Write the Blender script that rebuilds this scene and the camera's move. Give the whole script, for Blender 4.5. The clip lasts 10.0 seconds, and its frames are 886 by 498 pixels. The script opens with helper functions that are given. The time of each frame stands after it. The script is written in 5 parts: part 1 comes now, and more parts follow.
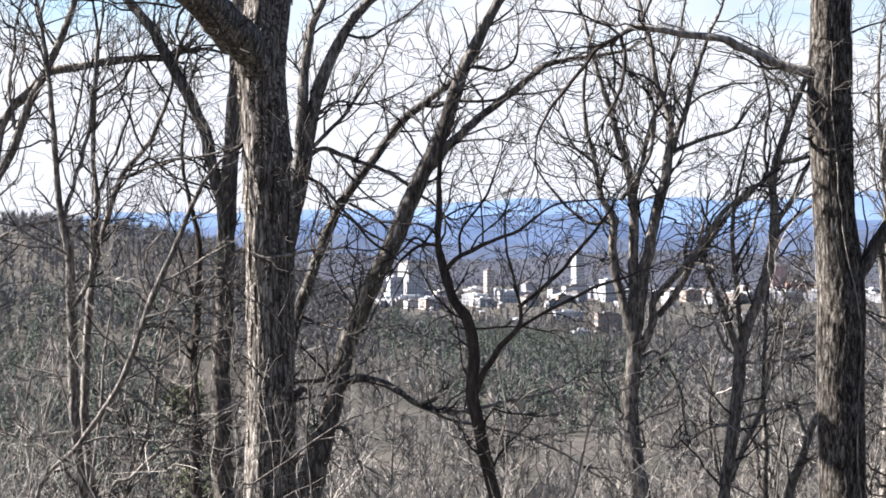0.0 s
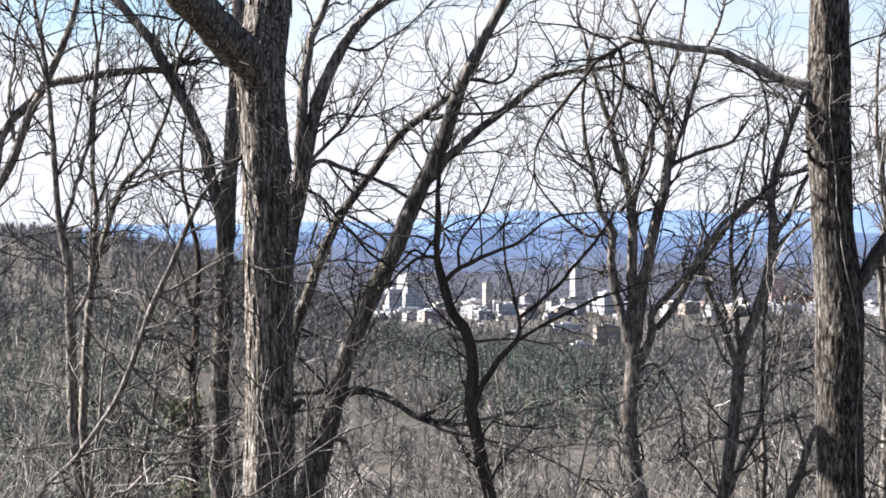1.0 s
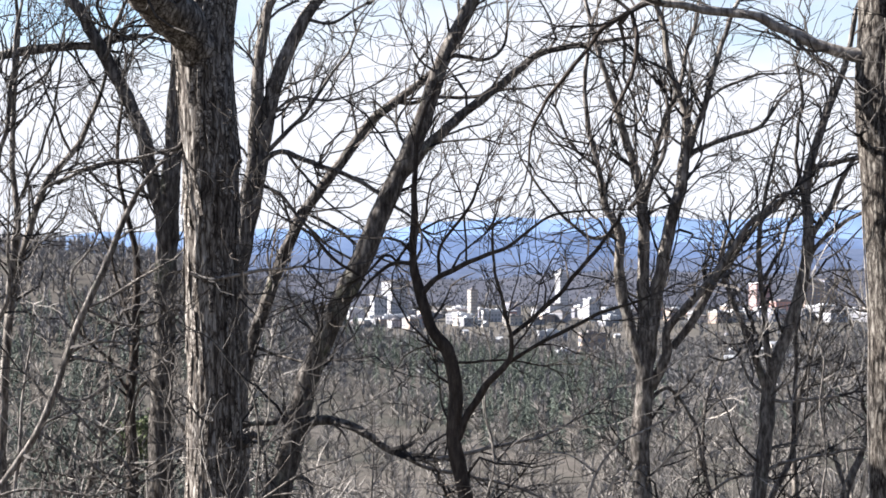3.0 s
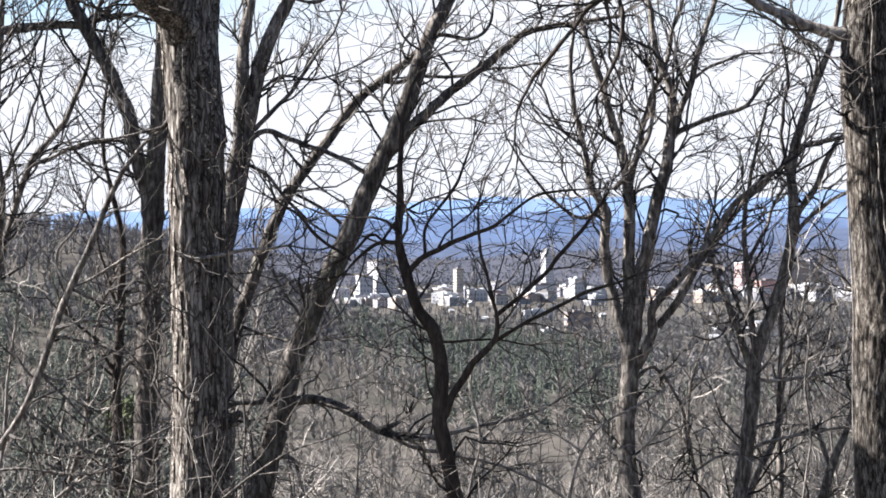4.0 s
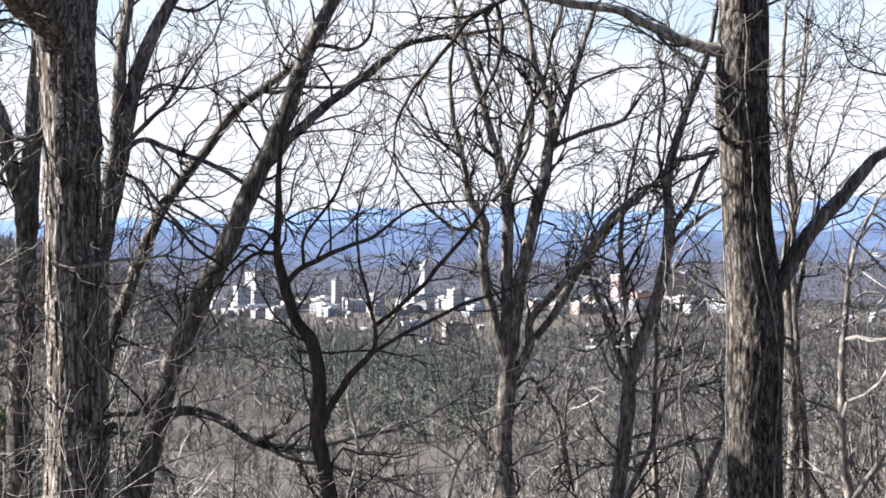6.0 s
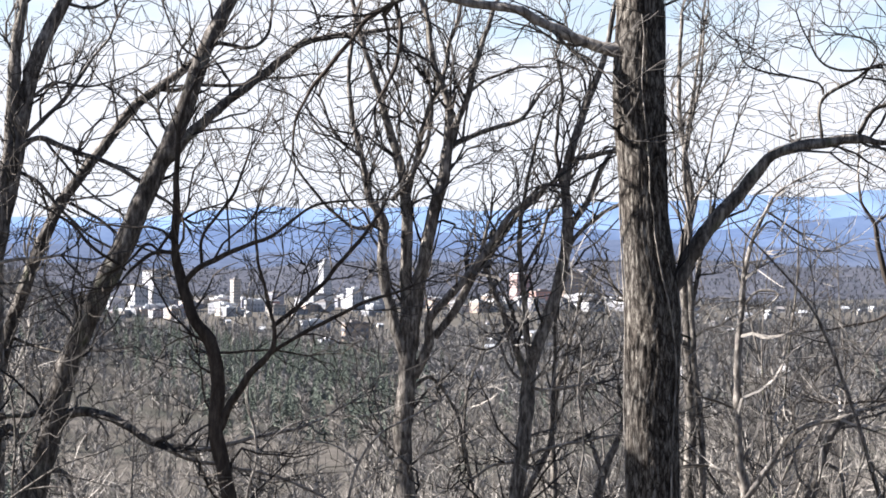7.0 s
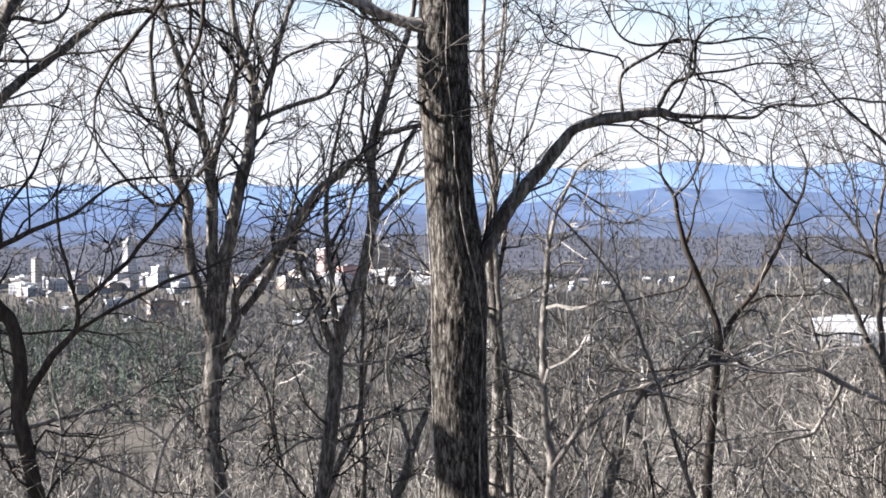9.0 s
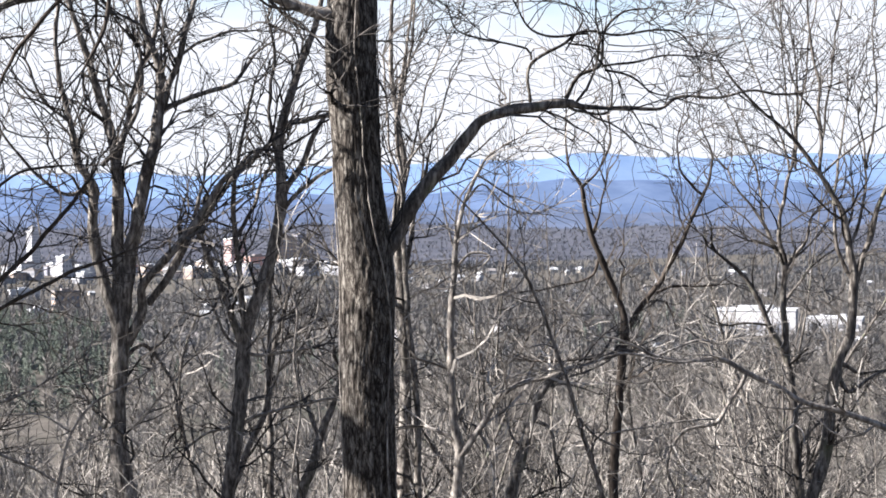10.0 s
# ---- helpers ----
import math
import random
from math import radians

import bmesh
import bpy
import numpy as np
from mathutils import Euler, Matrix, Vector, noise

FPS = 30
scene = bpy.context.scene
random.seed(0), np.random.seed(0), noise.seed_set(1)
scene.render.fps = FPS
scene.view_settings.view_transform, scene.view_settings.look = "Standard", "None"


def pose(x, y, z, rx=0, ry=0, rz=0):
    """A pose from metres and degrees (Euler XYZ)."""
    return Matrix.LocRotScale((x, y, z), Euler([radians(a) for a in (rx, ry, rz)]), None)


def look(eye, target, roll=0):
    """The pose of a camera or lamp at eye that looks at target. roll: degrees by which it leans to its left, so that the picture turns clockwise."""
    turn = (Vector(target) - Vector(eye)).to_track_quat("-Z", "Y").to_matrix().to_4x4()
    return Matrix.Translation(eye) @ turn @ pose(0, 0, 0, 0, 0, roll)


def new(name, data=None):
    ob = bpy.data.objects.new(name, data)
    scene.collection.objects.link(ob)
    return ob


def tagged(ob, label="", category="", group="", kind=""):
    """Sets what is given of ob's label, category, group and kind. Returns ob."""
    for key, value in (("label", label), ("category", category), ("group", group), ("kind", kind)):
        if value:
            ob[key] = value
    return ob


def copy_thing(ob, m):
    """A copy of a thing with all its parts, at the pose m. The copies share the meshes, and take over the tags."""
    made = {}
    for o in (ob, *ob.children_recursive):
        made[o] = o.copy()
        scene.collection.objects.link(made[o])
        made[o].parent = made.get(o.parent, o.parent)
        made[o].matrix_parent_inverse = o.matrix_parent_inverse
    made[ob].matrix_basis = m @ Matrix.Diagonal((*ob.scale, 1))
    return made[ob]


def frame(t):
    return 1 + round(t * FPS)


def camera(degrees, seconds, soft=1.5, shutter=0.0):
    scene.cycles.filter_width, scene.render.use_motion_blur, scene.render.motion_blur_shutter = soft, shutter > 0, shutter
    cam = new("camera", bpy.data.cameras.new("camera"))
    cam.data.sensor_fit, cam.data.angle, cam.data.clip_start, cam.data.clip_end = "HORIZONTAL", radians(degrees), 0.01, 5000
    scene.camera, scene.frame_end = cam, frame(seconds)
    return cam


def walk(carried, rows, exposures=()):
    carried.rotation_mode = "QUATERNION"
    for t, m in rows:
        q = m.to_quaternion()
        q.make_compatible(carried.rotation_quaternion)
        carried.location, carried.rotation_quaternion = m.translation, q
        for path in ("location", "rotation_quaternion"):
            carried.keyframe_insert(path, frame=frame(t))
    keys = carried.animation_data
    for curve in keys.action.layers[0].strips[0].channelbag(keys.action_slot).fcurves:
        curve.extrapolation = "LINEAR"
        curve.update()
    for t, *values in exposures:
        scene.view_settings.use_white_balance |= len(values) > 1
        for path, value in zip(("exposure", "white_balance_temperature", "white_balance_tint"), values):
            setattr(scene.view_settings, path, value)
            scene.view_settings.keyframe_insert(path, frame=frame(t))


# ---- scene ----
cam = camera(28.0, 10.0, soft=1.7)
ROWS = [
    (0, 0, -2.195, 1.6, 90, -0.031, 1.36),
    (0.5, 0, -2.203, 1.6, 90.207, -0.177, 1.382),
    (1, 0, -2.207, 1.6, 90.398, -0.112, 1.322),
    (1.5, 0, -1.857, 1.6, 90.47, -0.164, 1.197),
    (2, 0, -1.124, 1.6, 90.712, 0.002, 1.051),
    (2.5, 0, -0.488, 1.6, 90.772, 0.007, 0.986),
    (3, 0, -0, 1.6, 90.62, 0.01, 0.84),
    (3.5, 0, 0, 1.6, 90.22, 0.01, 0.63),
    (4, 0, -0, 1.6, 89.957, 0.015, 0.38),
    (4.5, 0, -0, 1.6, 90, -0, -0),
    (5, 0, -0, 1.6, 90.375, -0.232, -0.601),
    (5.5, 0, -0, 1.6, 90.347, -0.257, -1.946),
    (7, 0, -0, 1.6, 90.299, -0.157, -6.776),
    (7.5, 0, -0, 1.6, 90.234, 0.084, -8.351),
    (8, 0, -0, 1.6, 89.963, 0.214, -9.861),
    (8.5, 0, -0, 1.6, 89.661, 0.354, -11.456),
    (9, 0, -0, 1.6, 89.477, 0.56, -13.005),
    (9.5, 0, -0, 1.6, 89.258, 0.559, -14.476),
    (10, 0, -0, 1.6, 89.134, 0.43, -15.968),
]
EXPOSURE, SKY_GAIN, SUN_POWER, CLOUD = 2.29, 0.29, 5.0, (1.38, 1.43, 1.53)

walk(cam, [(t, pose(x, y, z, rx, ry, rz)) for t, x, y, z, rx, ry, rz in ROWS], [(0.0, EXPOSURE, 6380, 12.0), (10.0, EXPOSURE, 6380, 12.0)])

# ---- light ----
SUN_FROM = Vector((-1.0, 0.135, 0.70)).normalized()
world = bpy.data.worlds.new("sky")
scene.world = world
world.use_nodes = True
wn, wl = world.node_tree.nodes, world.node_tree.links
wn.clear()
w_out, w_bg = wn.new("ShaderNodeOutputWorld"), wn.new("ShaderNodeBackground")
w_sky = wn.new("ShaderNodeTexSky")
w_sky.sky_type, w_sky.sun_disc = "NISHITA", False
w_sky.sun_elevation = math.asin(SUN_FROM.z)
w_sky.sun_rotation = math.atan2(SUN_FROM.x, SUN_FROM.y)
w_sky.altitude, w_sky.dust_density, w_sky.ozone_density = 700.0, 1.2, 1.4
w_co, w_map = wn.new("ShaderNodeTexCoord"), wn.new("ShaderNodeMapping")
w_map.inputs["Scale"].default_value = (4.0, 4.0, 11.0)
w_map.inputs["Location"].default_value = (0.35, 0.1, 0.4)
w_noise, w_ramp, w_mix = wn.new("ShaderNodeTexNoise"), wn.new("ShaderNodeValToRGB"), wn.new("ShaderNodeMix")
w_noise.inputs["Scale"].default_value, w_noise.inputs["Detail"].default_value = 1.0, 5.0
w_noise.inputs["Roughness"].default_value = 0.55
w_ramp.color_ramp.elements[0].position, w_ramp.color_ramp.elements[1].position = 0.30, 0.50
w_sep, w_thin, w_sum = wn.new("ShaderNodeSeparateXYZ"), wn.new("ShaderNodeMath"), wn.new("ShaderNodeMath")
w_thin.operation, w_sum.operation = "MULTIPLY_ADD", "ADD"
w_thin.inputs[1].default_value, w_thin.inputs[2].default_value = -2.5, 0.275
w_mix.data_type = "RGBA"
w_gain = wn.new("ShaderNodeVectorMath")
w_gain.operation = "SCALE"
w_gain.inputs["Scale"].default_value = SKY_GAIN
wl.new(w_co.outputs["Generated"], w_map.inputs["Vector"])
wl.new(w_map.outputs["Vector"], w_noise.inputs["Vector"])
wl.new(w_co.outputs["Generated"], w_sep.inputs["Vector"])
wl.new(w_sep.outputs["Z"], w_thin.inputs[0])
wl.new(w_noise.outputs["Fac"], w_sum.inputs[0])
wl.new(w_thin.outputs["Value"], w_sum.inputs[1])
wl.new(w_sum.outputs["Value"], w_ramp.inputs["Fac"])
wl.new(w_sky.outputs["Color"], w_gain.inputs[0])
wl.new(w_ramp.outputs["Color"], w_mix.inputs["Factor"])
wl.new(w_gain.outputs["Vector"], w_mix.inputs["A"])
w_mix.inputs["B"].default_value = (*CLOUD, 1)
wl.new(w_mix.outputs["Result"], w_bg.inputs["Color"])
w_bg.inputs["Strength"].default_value = 0.15
wl.new(w_bg.outputs["Background"], w_out.inputs["Surface"])

sun_data = bpy.data.lights.new("sun", "SUN")
sun_data.energy, sun_data.angle, sun_data.color = SUN_POWER, radians(0.6), (1.0, 0.95, 0.885)
sun = new("sun", sun_data)
sun.matrix_world = look((0, 0, 60), Vector((0, 0, 60)) - SUN_FROM)


# ---- materials ----
def material(name, rough=0.9, spec=0.2):
    m = bpy.data.materials.new(name)
    m.use_nodes = True
    b = m.node_tree.nodes["Principled BSDF"]
    b.inputs["Roughness"].default_value = rough
    b.inputs["Specular IOR Level"].default_value = spec
    return m, m.node_tree.nodes, m.node_tree.links, b


def ramp_of(nodes, links, fac, stops):
    r = nodes.new("ShaderNodeValToRGB")
    while len(r.color_ramp.elements) < len(stops):
        r.color_ramp.elements.new(0.5)
    for e, (at, c) in zip(r.color_ramp.elements, stops):
        e.position, e.color = at, (*c, 1)
    links.new(fac, r.inputs["Fac"])
    return r


def noise_of(nodes, links, scale, stretch=(1, 1, 1), detail=4.0, rough=0.6):
    co, mp, n = nodes.new("ShaderNodeTexCoord"), nodes.new("ShaderNodeMapping"), nodes.new("ShaderNodeTexNoise")
    mp.inputs["Scale"].default_value = stretch
    n.inputs["Scale"].default_value, n.inputs["Detail"].default_value, n.inputs["Roughness"].default_value = scale, detail, rough
    links.new(co.outputs["Object"], mp.inputs["Vector"])
    links.new(mp.outputs["Vector"], n.inputs["Vector"])
    return n


def bark_material(name, dark, mid, light, scale=14.0, stretch=0.16, bump=0.5, moss=0.0, stops=(0.3, 0.5, 0.72), plates=0.0):
    m, n, l, b = material(name, 0.92, 0.15)
    fine = noise_of(n, l, scale, (1, 1, stretch), 6.0, 0.65)
    broad = noise_of(n, l, 2.3, (1, 1, 0.6), 3.0)
    r1 = ramp_of(n, l, fine.outputs["Fac"], list(zip(stops, (dark, mid, light))))
    r2 = ramp_of(n, l, broad.outputs["Fac"], [(0.35, (0.66, 0.66, 0.67)), (0.65, (1.0, 0.98, 0.95))])
    mul = n.new("ShaderNodeMix")
    mul.data_type, mul.blend_type = "RGBA", "MULTIPLY"
    mul.inputs["Factor"].default_value = 1.0
    l.new(r1.outputs["Color"], mul.inputs["A"])
    l.new(r2.outputs["Color"], mul.inputs["B"])
    tone = mul.outputs["Result"]
    if plates:
        co, warp, mp, add = n.new("ShaderNodeTexCoord"), n.new("ShaderNodeTexNoise"), n.new("ShaderNodeMapping"), n.new("ShaderNodeMixRGB")
        warp.inputs["Scale"].default_value, warp.inputs["Detail"].default_value = 9.0, 3.0
        add.blend_type = "LINEAR_LIGHT"
        add.inputs["Fac"].default_value = 0.035
        mp.inputs["Scale"].default_value = (1, 1, 0.15)
        cells = n.new("ShaderNodeTexVoronoi")
        cells.feature = "DISTANCE_TO_EDGE"
        cells.inputs["Scale"].default_value = plates
        l.new(co.outputs["Object"], warp.inputs["Vector"])
        l.new(co.outputs["Object"], add.inputs["Color1"])
        l.new(warp.outputs["Color"], add.inputs["Color2"])
        l.new(add.outputs["Color"], mp.inputs["Vector"])
        l.new(mp.outputs["Vector"], cells.inputs["Vector"])
        crack = ramp_of(n, l, cells.outputs["Distance"], [(0.02, (0.28, 0.26, 0.25)), (0.13, (1.0, 1.0, 1.0))])
        split = n.new("ShaderNodeMix")
        split.data_type, split.blend_type = "RGBA", "MULTIPLY"
        split.inputs["Factor"].default_value = 1.0
        l.new(tone, split.inputs["A"])
        l.new(crack.outputs["Color"], split.inputs["B"])
        tone = split.outputs["Result"]
    if moss:
        green = n.new("ShaderNodeMix")
        green.data_type = "RGBA"
        patch = noise_of(n, l, 5.0, (1, 1, 0.7), 4.0)
        rm = ramp_of(n, l, patch.outputs["Fac"], [(0.58, (0, 0, 0)), (0.7, (moss, moss, moss))])
        l.new(rm.outputs["Color"], green.inputs["Factor"])
        l.new(tone, green.inputs["A"])
        green.inputs["B"].default_value = (0.16, 0.19, 0.11, 1)
        tone = green.outputs["Result"]
    l.new(tone, b.inputs["Base Color"])
    bp = n.new("ShaderNodeBump")
    bp.inputs["Strength"].default_value, bp.inputs["Distance"].default_value = bump, 0.012
    l.new(fine.outputs["Fac"], bp.inputs["Height"])
    l.new(bp.outputs["Normal"], b.inputs["Normal"])
    return m


BARK = {
    "shaggy": bark_material("shaggy_bark", (0.042, 0.036, 0.032), (0.13, 0.116, 0.104), (0.42, 0.40, 0.37), 32.0, 0.13, 0.8, 0.0, (0.36, 0.48, 0.66), 30.0),
    "vine": bark_material("furrowed_bark", (0.02, 0.0165, 0.0145), (0.066, 0.058, 0.051), (0.22, 0.209, 0.191), 44.0, 0.25, 0.9, 0.0, (0.36, 0.48, 0.66), 40.0),
    "plain": bark_material("grey_brown_bark", (0.036, 0.031, 0.028), (0.105, 0.095, 0.087), (0.26, 0.243, 0.222), 34.0, 0.25, 0.7, 0.3, (0.36, 0.5, 0.64)),
    "mid": bark_material("smooth_grey_bark", (0.05, 0.044, 0.04), (0.15, 0.137, 0.126), (0.36, 0.336, 0.307), 40.0, 0.3, 0.6, 0.15, (0.36, 0.5, 0.64)),
    "dark": bark_material("dark_bark", (0.024, 0.019, 0.016), (0.052, 0.043, 0.037), (0.105, 0.0875, 0.0744), 34.0, 0.3, 0.5),
    "pale": bark_material("pale_bark", (0.09, 0.08, 0.072), (0.225, 0.206, 0.189), (0.41, 0.388, 0.357), 34.0, 0.4, 0.5, 0.0, (0.34, 0.5, 0.64)),
}


def twig_material(name, dark, light, even=0.5):
    """Twigs of mixed tone; a lower even makes most of them dark and a few pale."""
    m, n, l, b = material(name, 0.85, 0.2)
    geo = n.new("ShaderNodeNewGeometry")
    r = ramp_of(n, l, geo.outputs["Random Per Island"], [(0.0, dark), (0.6, tuple(a + even * (c - a) for a, c in zip(dark, light))), (1.0, light)])
    l.new(r.outputs["Color"], b.inputs["Base Color"])
    return m


TWIG = twig_material("grey_twigs", (0.016, 0.0145, 0.014), (0.085, 0.077, 0.071))
TWIG_DARK = twig_material("dark_twigs", (0.0245, 0.0196, 0.0168), (0.077, 0.0658, 0.056))
TWIG_BROWN = twig_material("brown_twigs", (0.045, 0.039, 0.035), (0.44, 0.409, 0.373), 0.46)
WOODS = twig_material("bare_woods", (0.072, 0.067, 0.061), (0.345, 0.318, 0.289))
# Needle green lifted and greyed, with distance haze put into it.
PINE = twig_material("hazed_pine_needles", (0.062, 0.075, 0.063), (0.108, 0.125, 0.102))


def ground_material():
    m, n, l, b = material("leaf_litter", 0.95, 0.1)
    a, c = noise_of(n, l, 0.03, (1, 1, 1), 8.0, 0.7), noise_of(n, l, 2.2, (1, 1, 1), 6.0, 0.7)
    r1 = ramp_of(n, l, a.outputs["Fac"], [(0.3, (0.045, 0.049, 0.042)), (0.5, (0.08, 0.075, 0.068)), (0.7, (0.115, 0.107, 0.099))])
    r2 = ramp_of(n, l, c.outputs["Fac"], [(0.3, (0.5, 0.48, 0.46)), (0.7, (1.1, 1.05, 1.0))])
    mul = n.new("ShaderNodeMix")
    mul.data_type, mul.blend_type = "RGBA", "MULTIPLY"
    mul.inputs["Factor"].default_value = 1.0
    l.new(r1.outputs["Color"], mul.inputs["A"])
    l.new(r2.outputs["Color"], mul.inputs["B"])
    l.new(mul.outputs["Result"], b.inputs["Base Color"])
    return m


LITTER = ground_material()


# Distance haze is put into the colour, with a faint glow of its own.
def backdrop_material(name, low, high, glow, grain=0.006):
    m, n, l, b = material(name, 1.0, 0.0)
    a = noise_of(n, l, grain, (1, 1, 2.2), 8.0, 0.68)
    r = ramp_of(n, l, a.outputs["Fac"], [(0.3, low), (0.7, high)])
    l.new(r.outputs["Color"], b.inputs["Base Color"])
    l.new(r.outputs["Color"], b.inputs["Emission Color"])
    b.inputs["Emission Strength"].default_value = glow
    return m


def wall_paint(name, c, rough=0.8):
    m, n, l, b = material(name, rough, 0.3)
    a = noise_of(n, l, 0.25, (1, 1, 0.5), 5.0)
    r = ramp_of(n, l, a.outputs["Fac"], [(0.3, tuple(0.82 * v for v in c)), (0.7, c)])
    l.new(r.outputs["Color"], b.inputs["Base Color"])
    return m


# ---- mesh helpers ----
def mesh_object(name, verts, faces, mat, parent=None, smooth=False):
    me = bpy.data.meshes.new(name)
    verts, faces = np.asarray(verts, np.float32), np.asarray(faces, np.int32)
    k = faces.shape[1]
    me.vertices.add(len(verts))
    me.vertices.foreach_set("co", verts.ravel())
    me.loops.add(faces.size)
    me.loops.foreach_set("vertex_index", faces.ravel())
    me.polygons.add(len(faces))
    me.polygons.foreach_set("loop_start", np.arange(len(faces), dtype=np.int32) * k)
    me.polygons.foreach_set("use_smooth", np.full(len(faces), smooth))
    me.update(calc_edges=True)
    me.materials.append(mat)
    ob = new(name, me)
    ob.parent = parent
    return ob


def part(name, bm, mat, parent, label=""):
    me = bpy.data.meshes.new(name)
    bm.to_mesh(me)
    bm.free()
    me.materials.append(mat)
    ob = new(name, me)
    ob.parent = parent
    return tagged(ob, label)


def box(bm, x0, y0, z0, x1, y1, z1):
    v = [bm.verts.new(p) for p in ((x0, y0, z0), (x1, y0, z0), (x1, y1, z0), (x0, y1, z0), (x0, y0, z1), (x1, y0, z1), (x1, y1, z1), (x0, y1, z1))]
    for f in ((3, 2, 1, 0), (4, 5, 6, 7), (0, 1, 5, 4), (1, 2, 6, 5), (2, 3, 7, 6), (3, 0, 4, 7)):
        bm.faces.new([v[i] for i in f])


def smooth_path(points, step):
    """Catmull-Rom through (x, y, z, r) points, resampled at about step metres."""
    p = np.array(points, float)
    q = np.vstack([2 * p[0] - p[1], p, 2 * p[-1] - p[-2]])
    out = []
    for i in range(1, len(q) - 2):
        n = max(1, int(np.linalg.norm(q[i + 1, :3] - q[i, :3]) / step))
        t = np.arange(n)[:, None] / n
        a, b, c, d = q[i - 1], q[i], q[i + 1], q[i + 2]
        out.append(0.5 * (2 * b + (c - a) * t + (2 * a - 5 * b + 4 * c - d) * t ** 2 + (3 * b - a - 3 * c + d) * t ** 3))
    out.append(q[-2:-1])
    out = np.vstack(out)
    out[:, 3] = np.maximum(out[:, 3], 0.0015)
    return out


def rings(path):
    """Frames along a path: tangent and two normals, carried without twist."""
    p = path[:, :3]
    t = np.gradient(p, axis=0)
    t /= np.linalg.norm(t, axis=1)[:, None] + 1e-9
    u = np.cross(t[0], (0.3, 1.0, 0.1))
    us = np.empty_like(p)
    for i in range(len(p)):
        u = u - t[i] * np.dot(u, t[i])
        u /= np.linalg.norm(u) + 1e-9
        us[i] = u
    return t, us, np.cross(t, us)


def tube(path, sides, relief=None):
    """A swept tube with closed ends: vertices and triangles-as-quads."""
    t, u, v = rings(path)
    n = len(path)
    th = np.arange(sides) * 2 * np.pi / sides
    r = np.repeat(path[:, 3:4], sides, 1)
    if relief is not None:
        r = r + relief(path, th, r)
    ring = path[:, None, :3] + r[..., None] * (np.cos(th)[None, :, None] * u[:, None] + np.sin(th)[None, :, None] * v[:, None])
    verts = ring.reshape(-1, 3)
    i, j = np.meshgrid(np.arange(n - 1), np.arange(sides), indexing="ij")
    a, b = i * sides + j, i * sides + (j + 1) % sides
    faces = np.stack([a, b, b + sides, a + sides], -1).reshape(-1, 4)
    return verts, faces


def twig_mesh(name, shoots, mat, parent, sides=3):
    """Many tapered shoots in one mesh. Each shoot: an (n, 4) array of x, y, z, r."""
    vs, fs, base = [], [], 0
    for s in shoots:
        v, f = tube(s, sides)
        vs.append(v)
        fs.append(f + base)
        base += len(v)
    return tagged(mesh_object(name, np.vstack(vs), np.vstack(fs), mat, parent), kind="stuff")


def sprout(rng, out, p, d, length, r, level, crook=0.28, lift=0.06, step=0.09, kids=1.0):
    """One crooked shoot and its side shoots, appended to out."""
    n = max(3, min(13, int(length / step)))
    pts = np.empty((n + 1, 4))
    pts[0] = (*p, r)
    d = np.array(d, float)
    bend, dirs = rng.normal(0, crook * 0.5, 3), []
    for i in range(n):
        bend = rng.normal(0, crook, 3) - 0.25 * bend
        d = d + bend + (0, 0, lift)
        d /= np.linalg.norm(d)
        dirs.append(d)
        pts[i + 1, :3] = pts[i, :3] + d * (length / n)
        pts[i + 1, 3] = max(0.002, r * (1 - 0.72 * (i + 1) / n))
    out.append(pts)
    if level <= 0:
        return
    count = int(kids * (2 + length / 0.16) + rng.random())
    for _ in range(count):
        i = min(n - 1, int(n * (0.2 + 0.8 * rng.random())))
        side = np.cross(dirs[i], rng.normal(0, 1, 3))
        side /= np.linalg.norm(side) + 1e-9
        a = rng.uniform(0.45, 1.0)
        sprout(rng, out, pts[i, :3], dirs[i] * math.cos(a) + side * math.sin(a), length * rng.uniform(0.22, 0.52), max(0.0032, pts[i, 3] * 0.66), level - 1, crook, lift, step, kids)


# ---- the large structure ----
def ground_height(x, y):
    """The hillside falls away from the overlook to a wide valley floor."""
    y = np.asarray(y, float)
    s = np.clip((y - 3.0) / 340.0, 0, 1)
    fall = -58.0 * (1 - (1 - s) ** 1.55)
    hill = 67.0 / (1 + np.exp(np.clip((x + 0.092 * y) / 36.0, -40, 40))) * np.exp(-((y - 950.0) / 330.0) ** 2)
    bumps = 1.3 * np.sin(x * 0.021 + 1.0) * np.clip((y - 20) / 80, 0, 1) + 4.0 * np.sin(x * 0.0042 + y * 0.0031) * np.clip((y - 250) / 400, 0, 1)
    # Added unseen rise at the camera's back, there to cut the sky fill.
    behind = 46.0 * (1 - np.exp(-np.clip(-5.0 - y, 0, None) / 70.0))
    return fall + bumps + behind + hill


gx = np.concatenate([-np.geomspace(6000, 12, 60), np.linspace(-10, 10, 21), np.geomspace(12, 6000, 60)])
gy = np.concatenate([-np.geomspace(4000, 12, 20), np.linspace(-10, 40, 51), np.geomspace(42, 6000, 90)])
GX, GY = np.meshgrid(gx, gy)
GZ = ground_height(GX, GY)
GZ += np.where((GY > -5) & (GY < 60), 0.06 * np.sin(GX * 2.1) * np.cos(GY * 1.7), 0)
nx, ny = len(gx), len(gy)
ii, jj = np.meshgrid(np.arange(ny - 1), np.arange(nx - 1), indexing="ij")
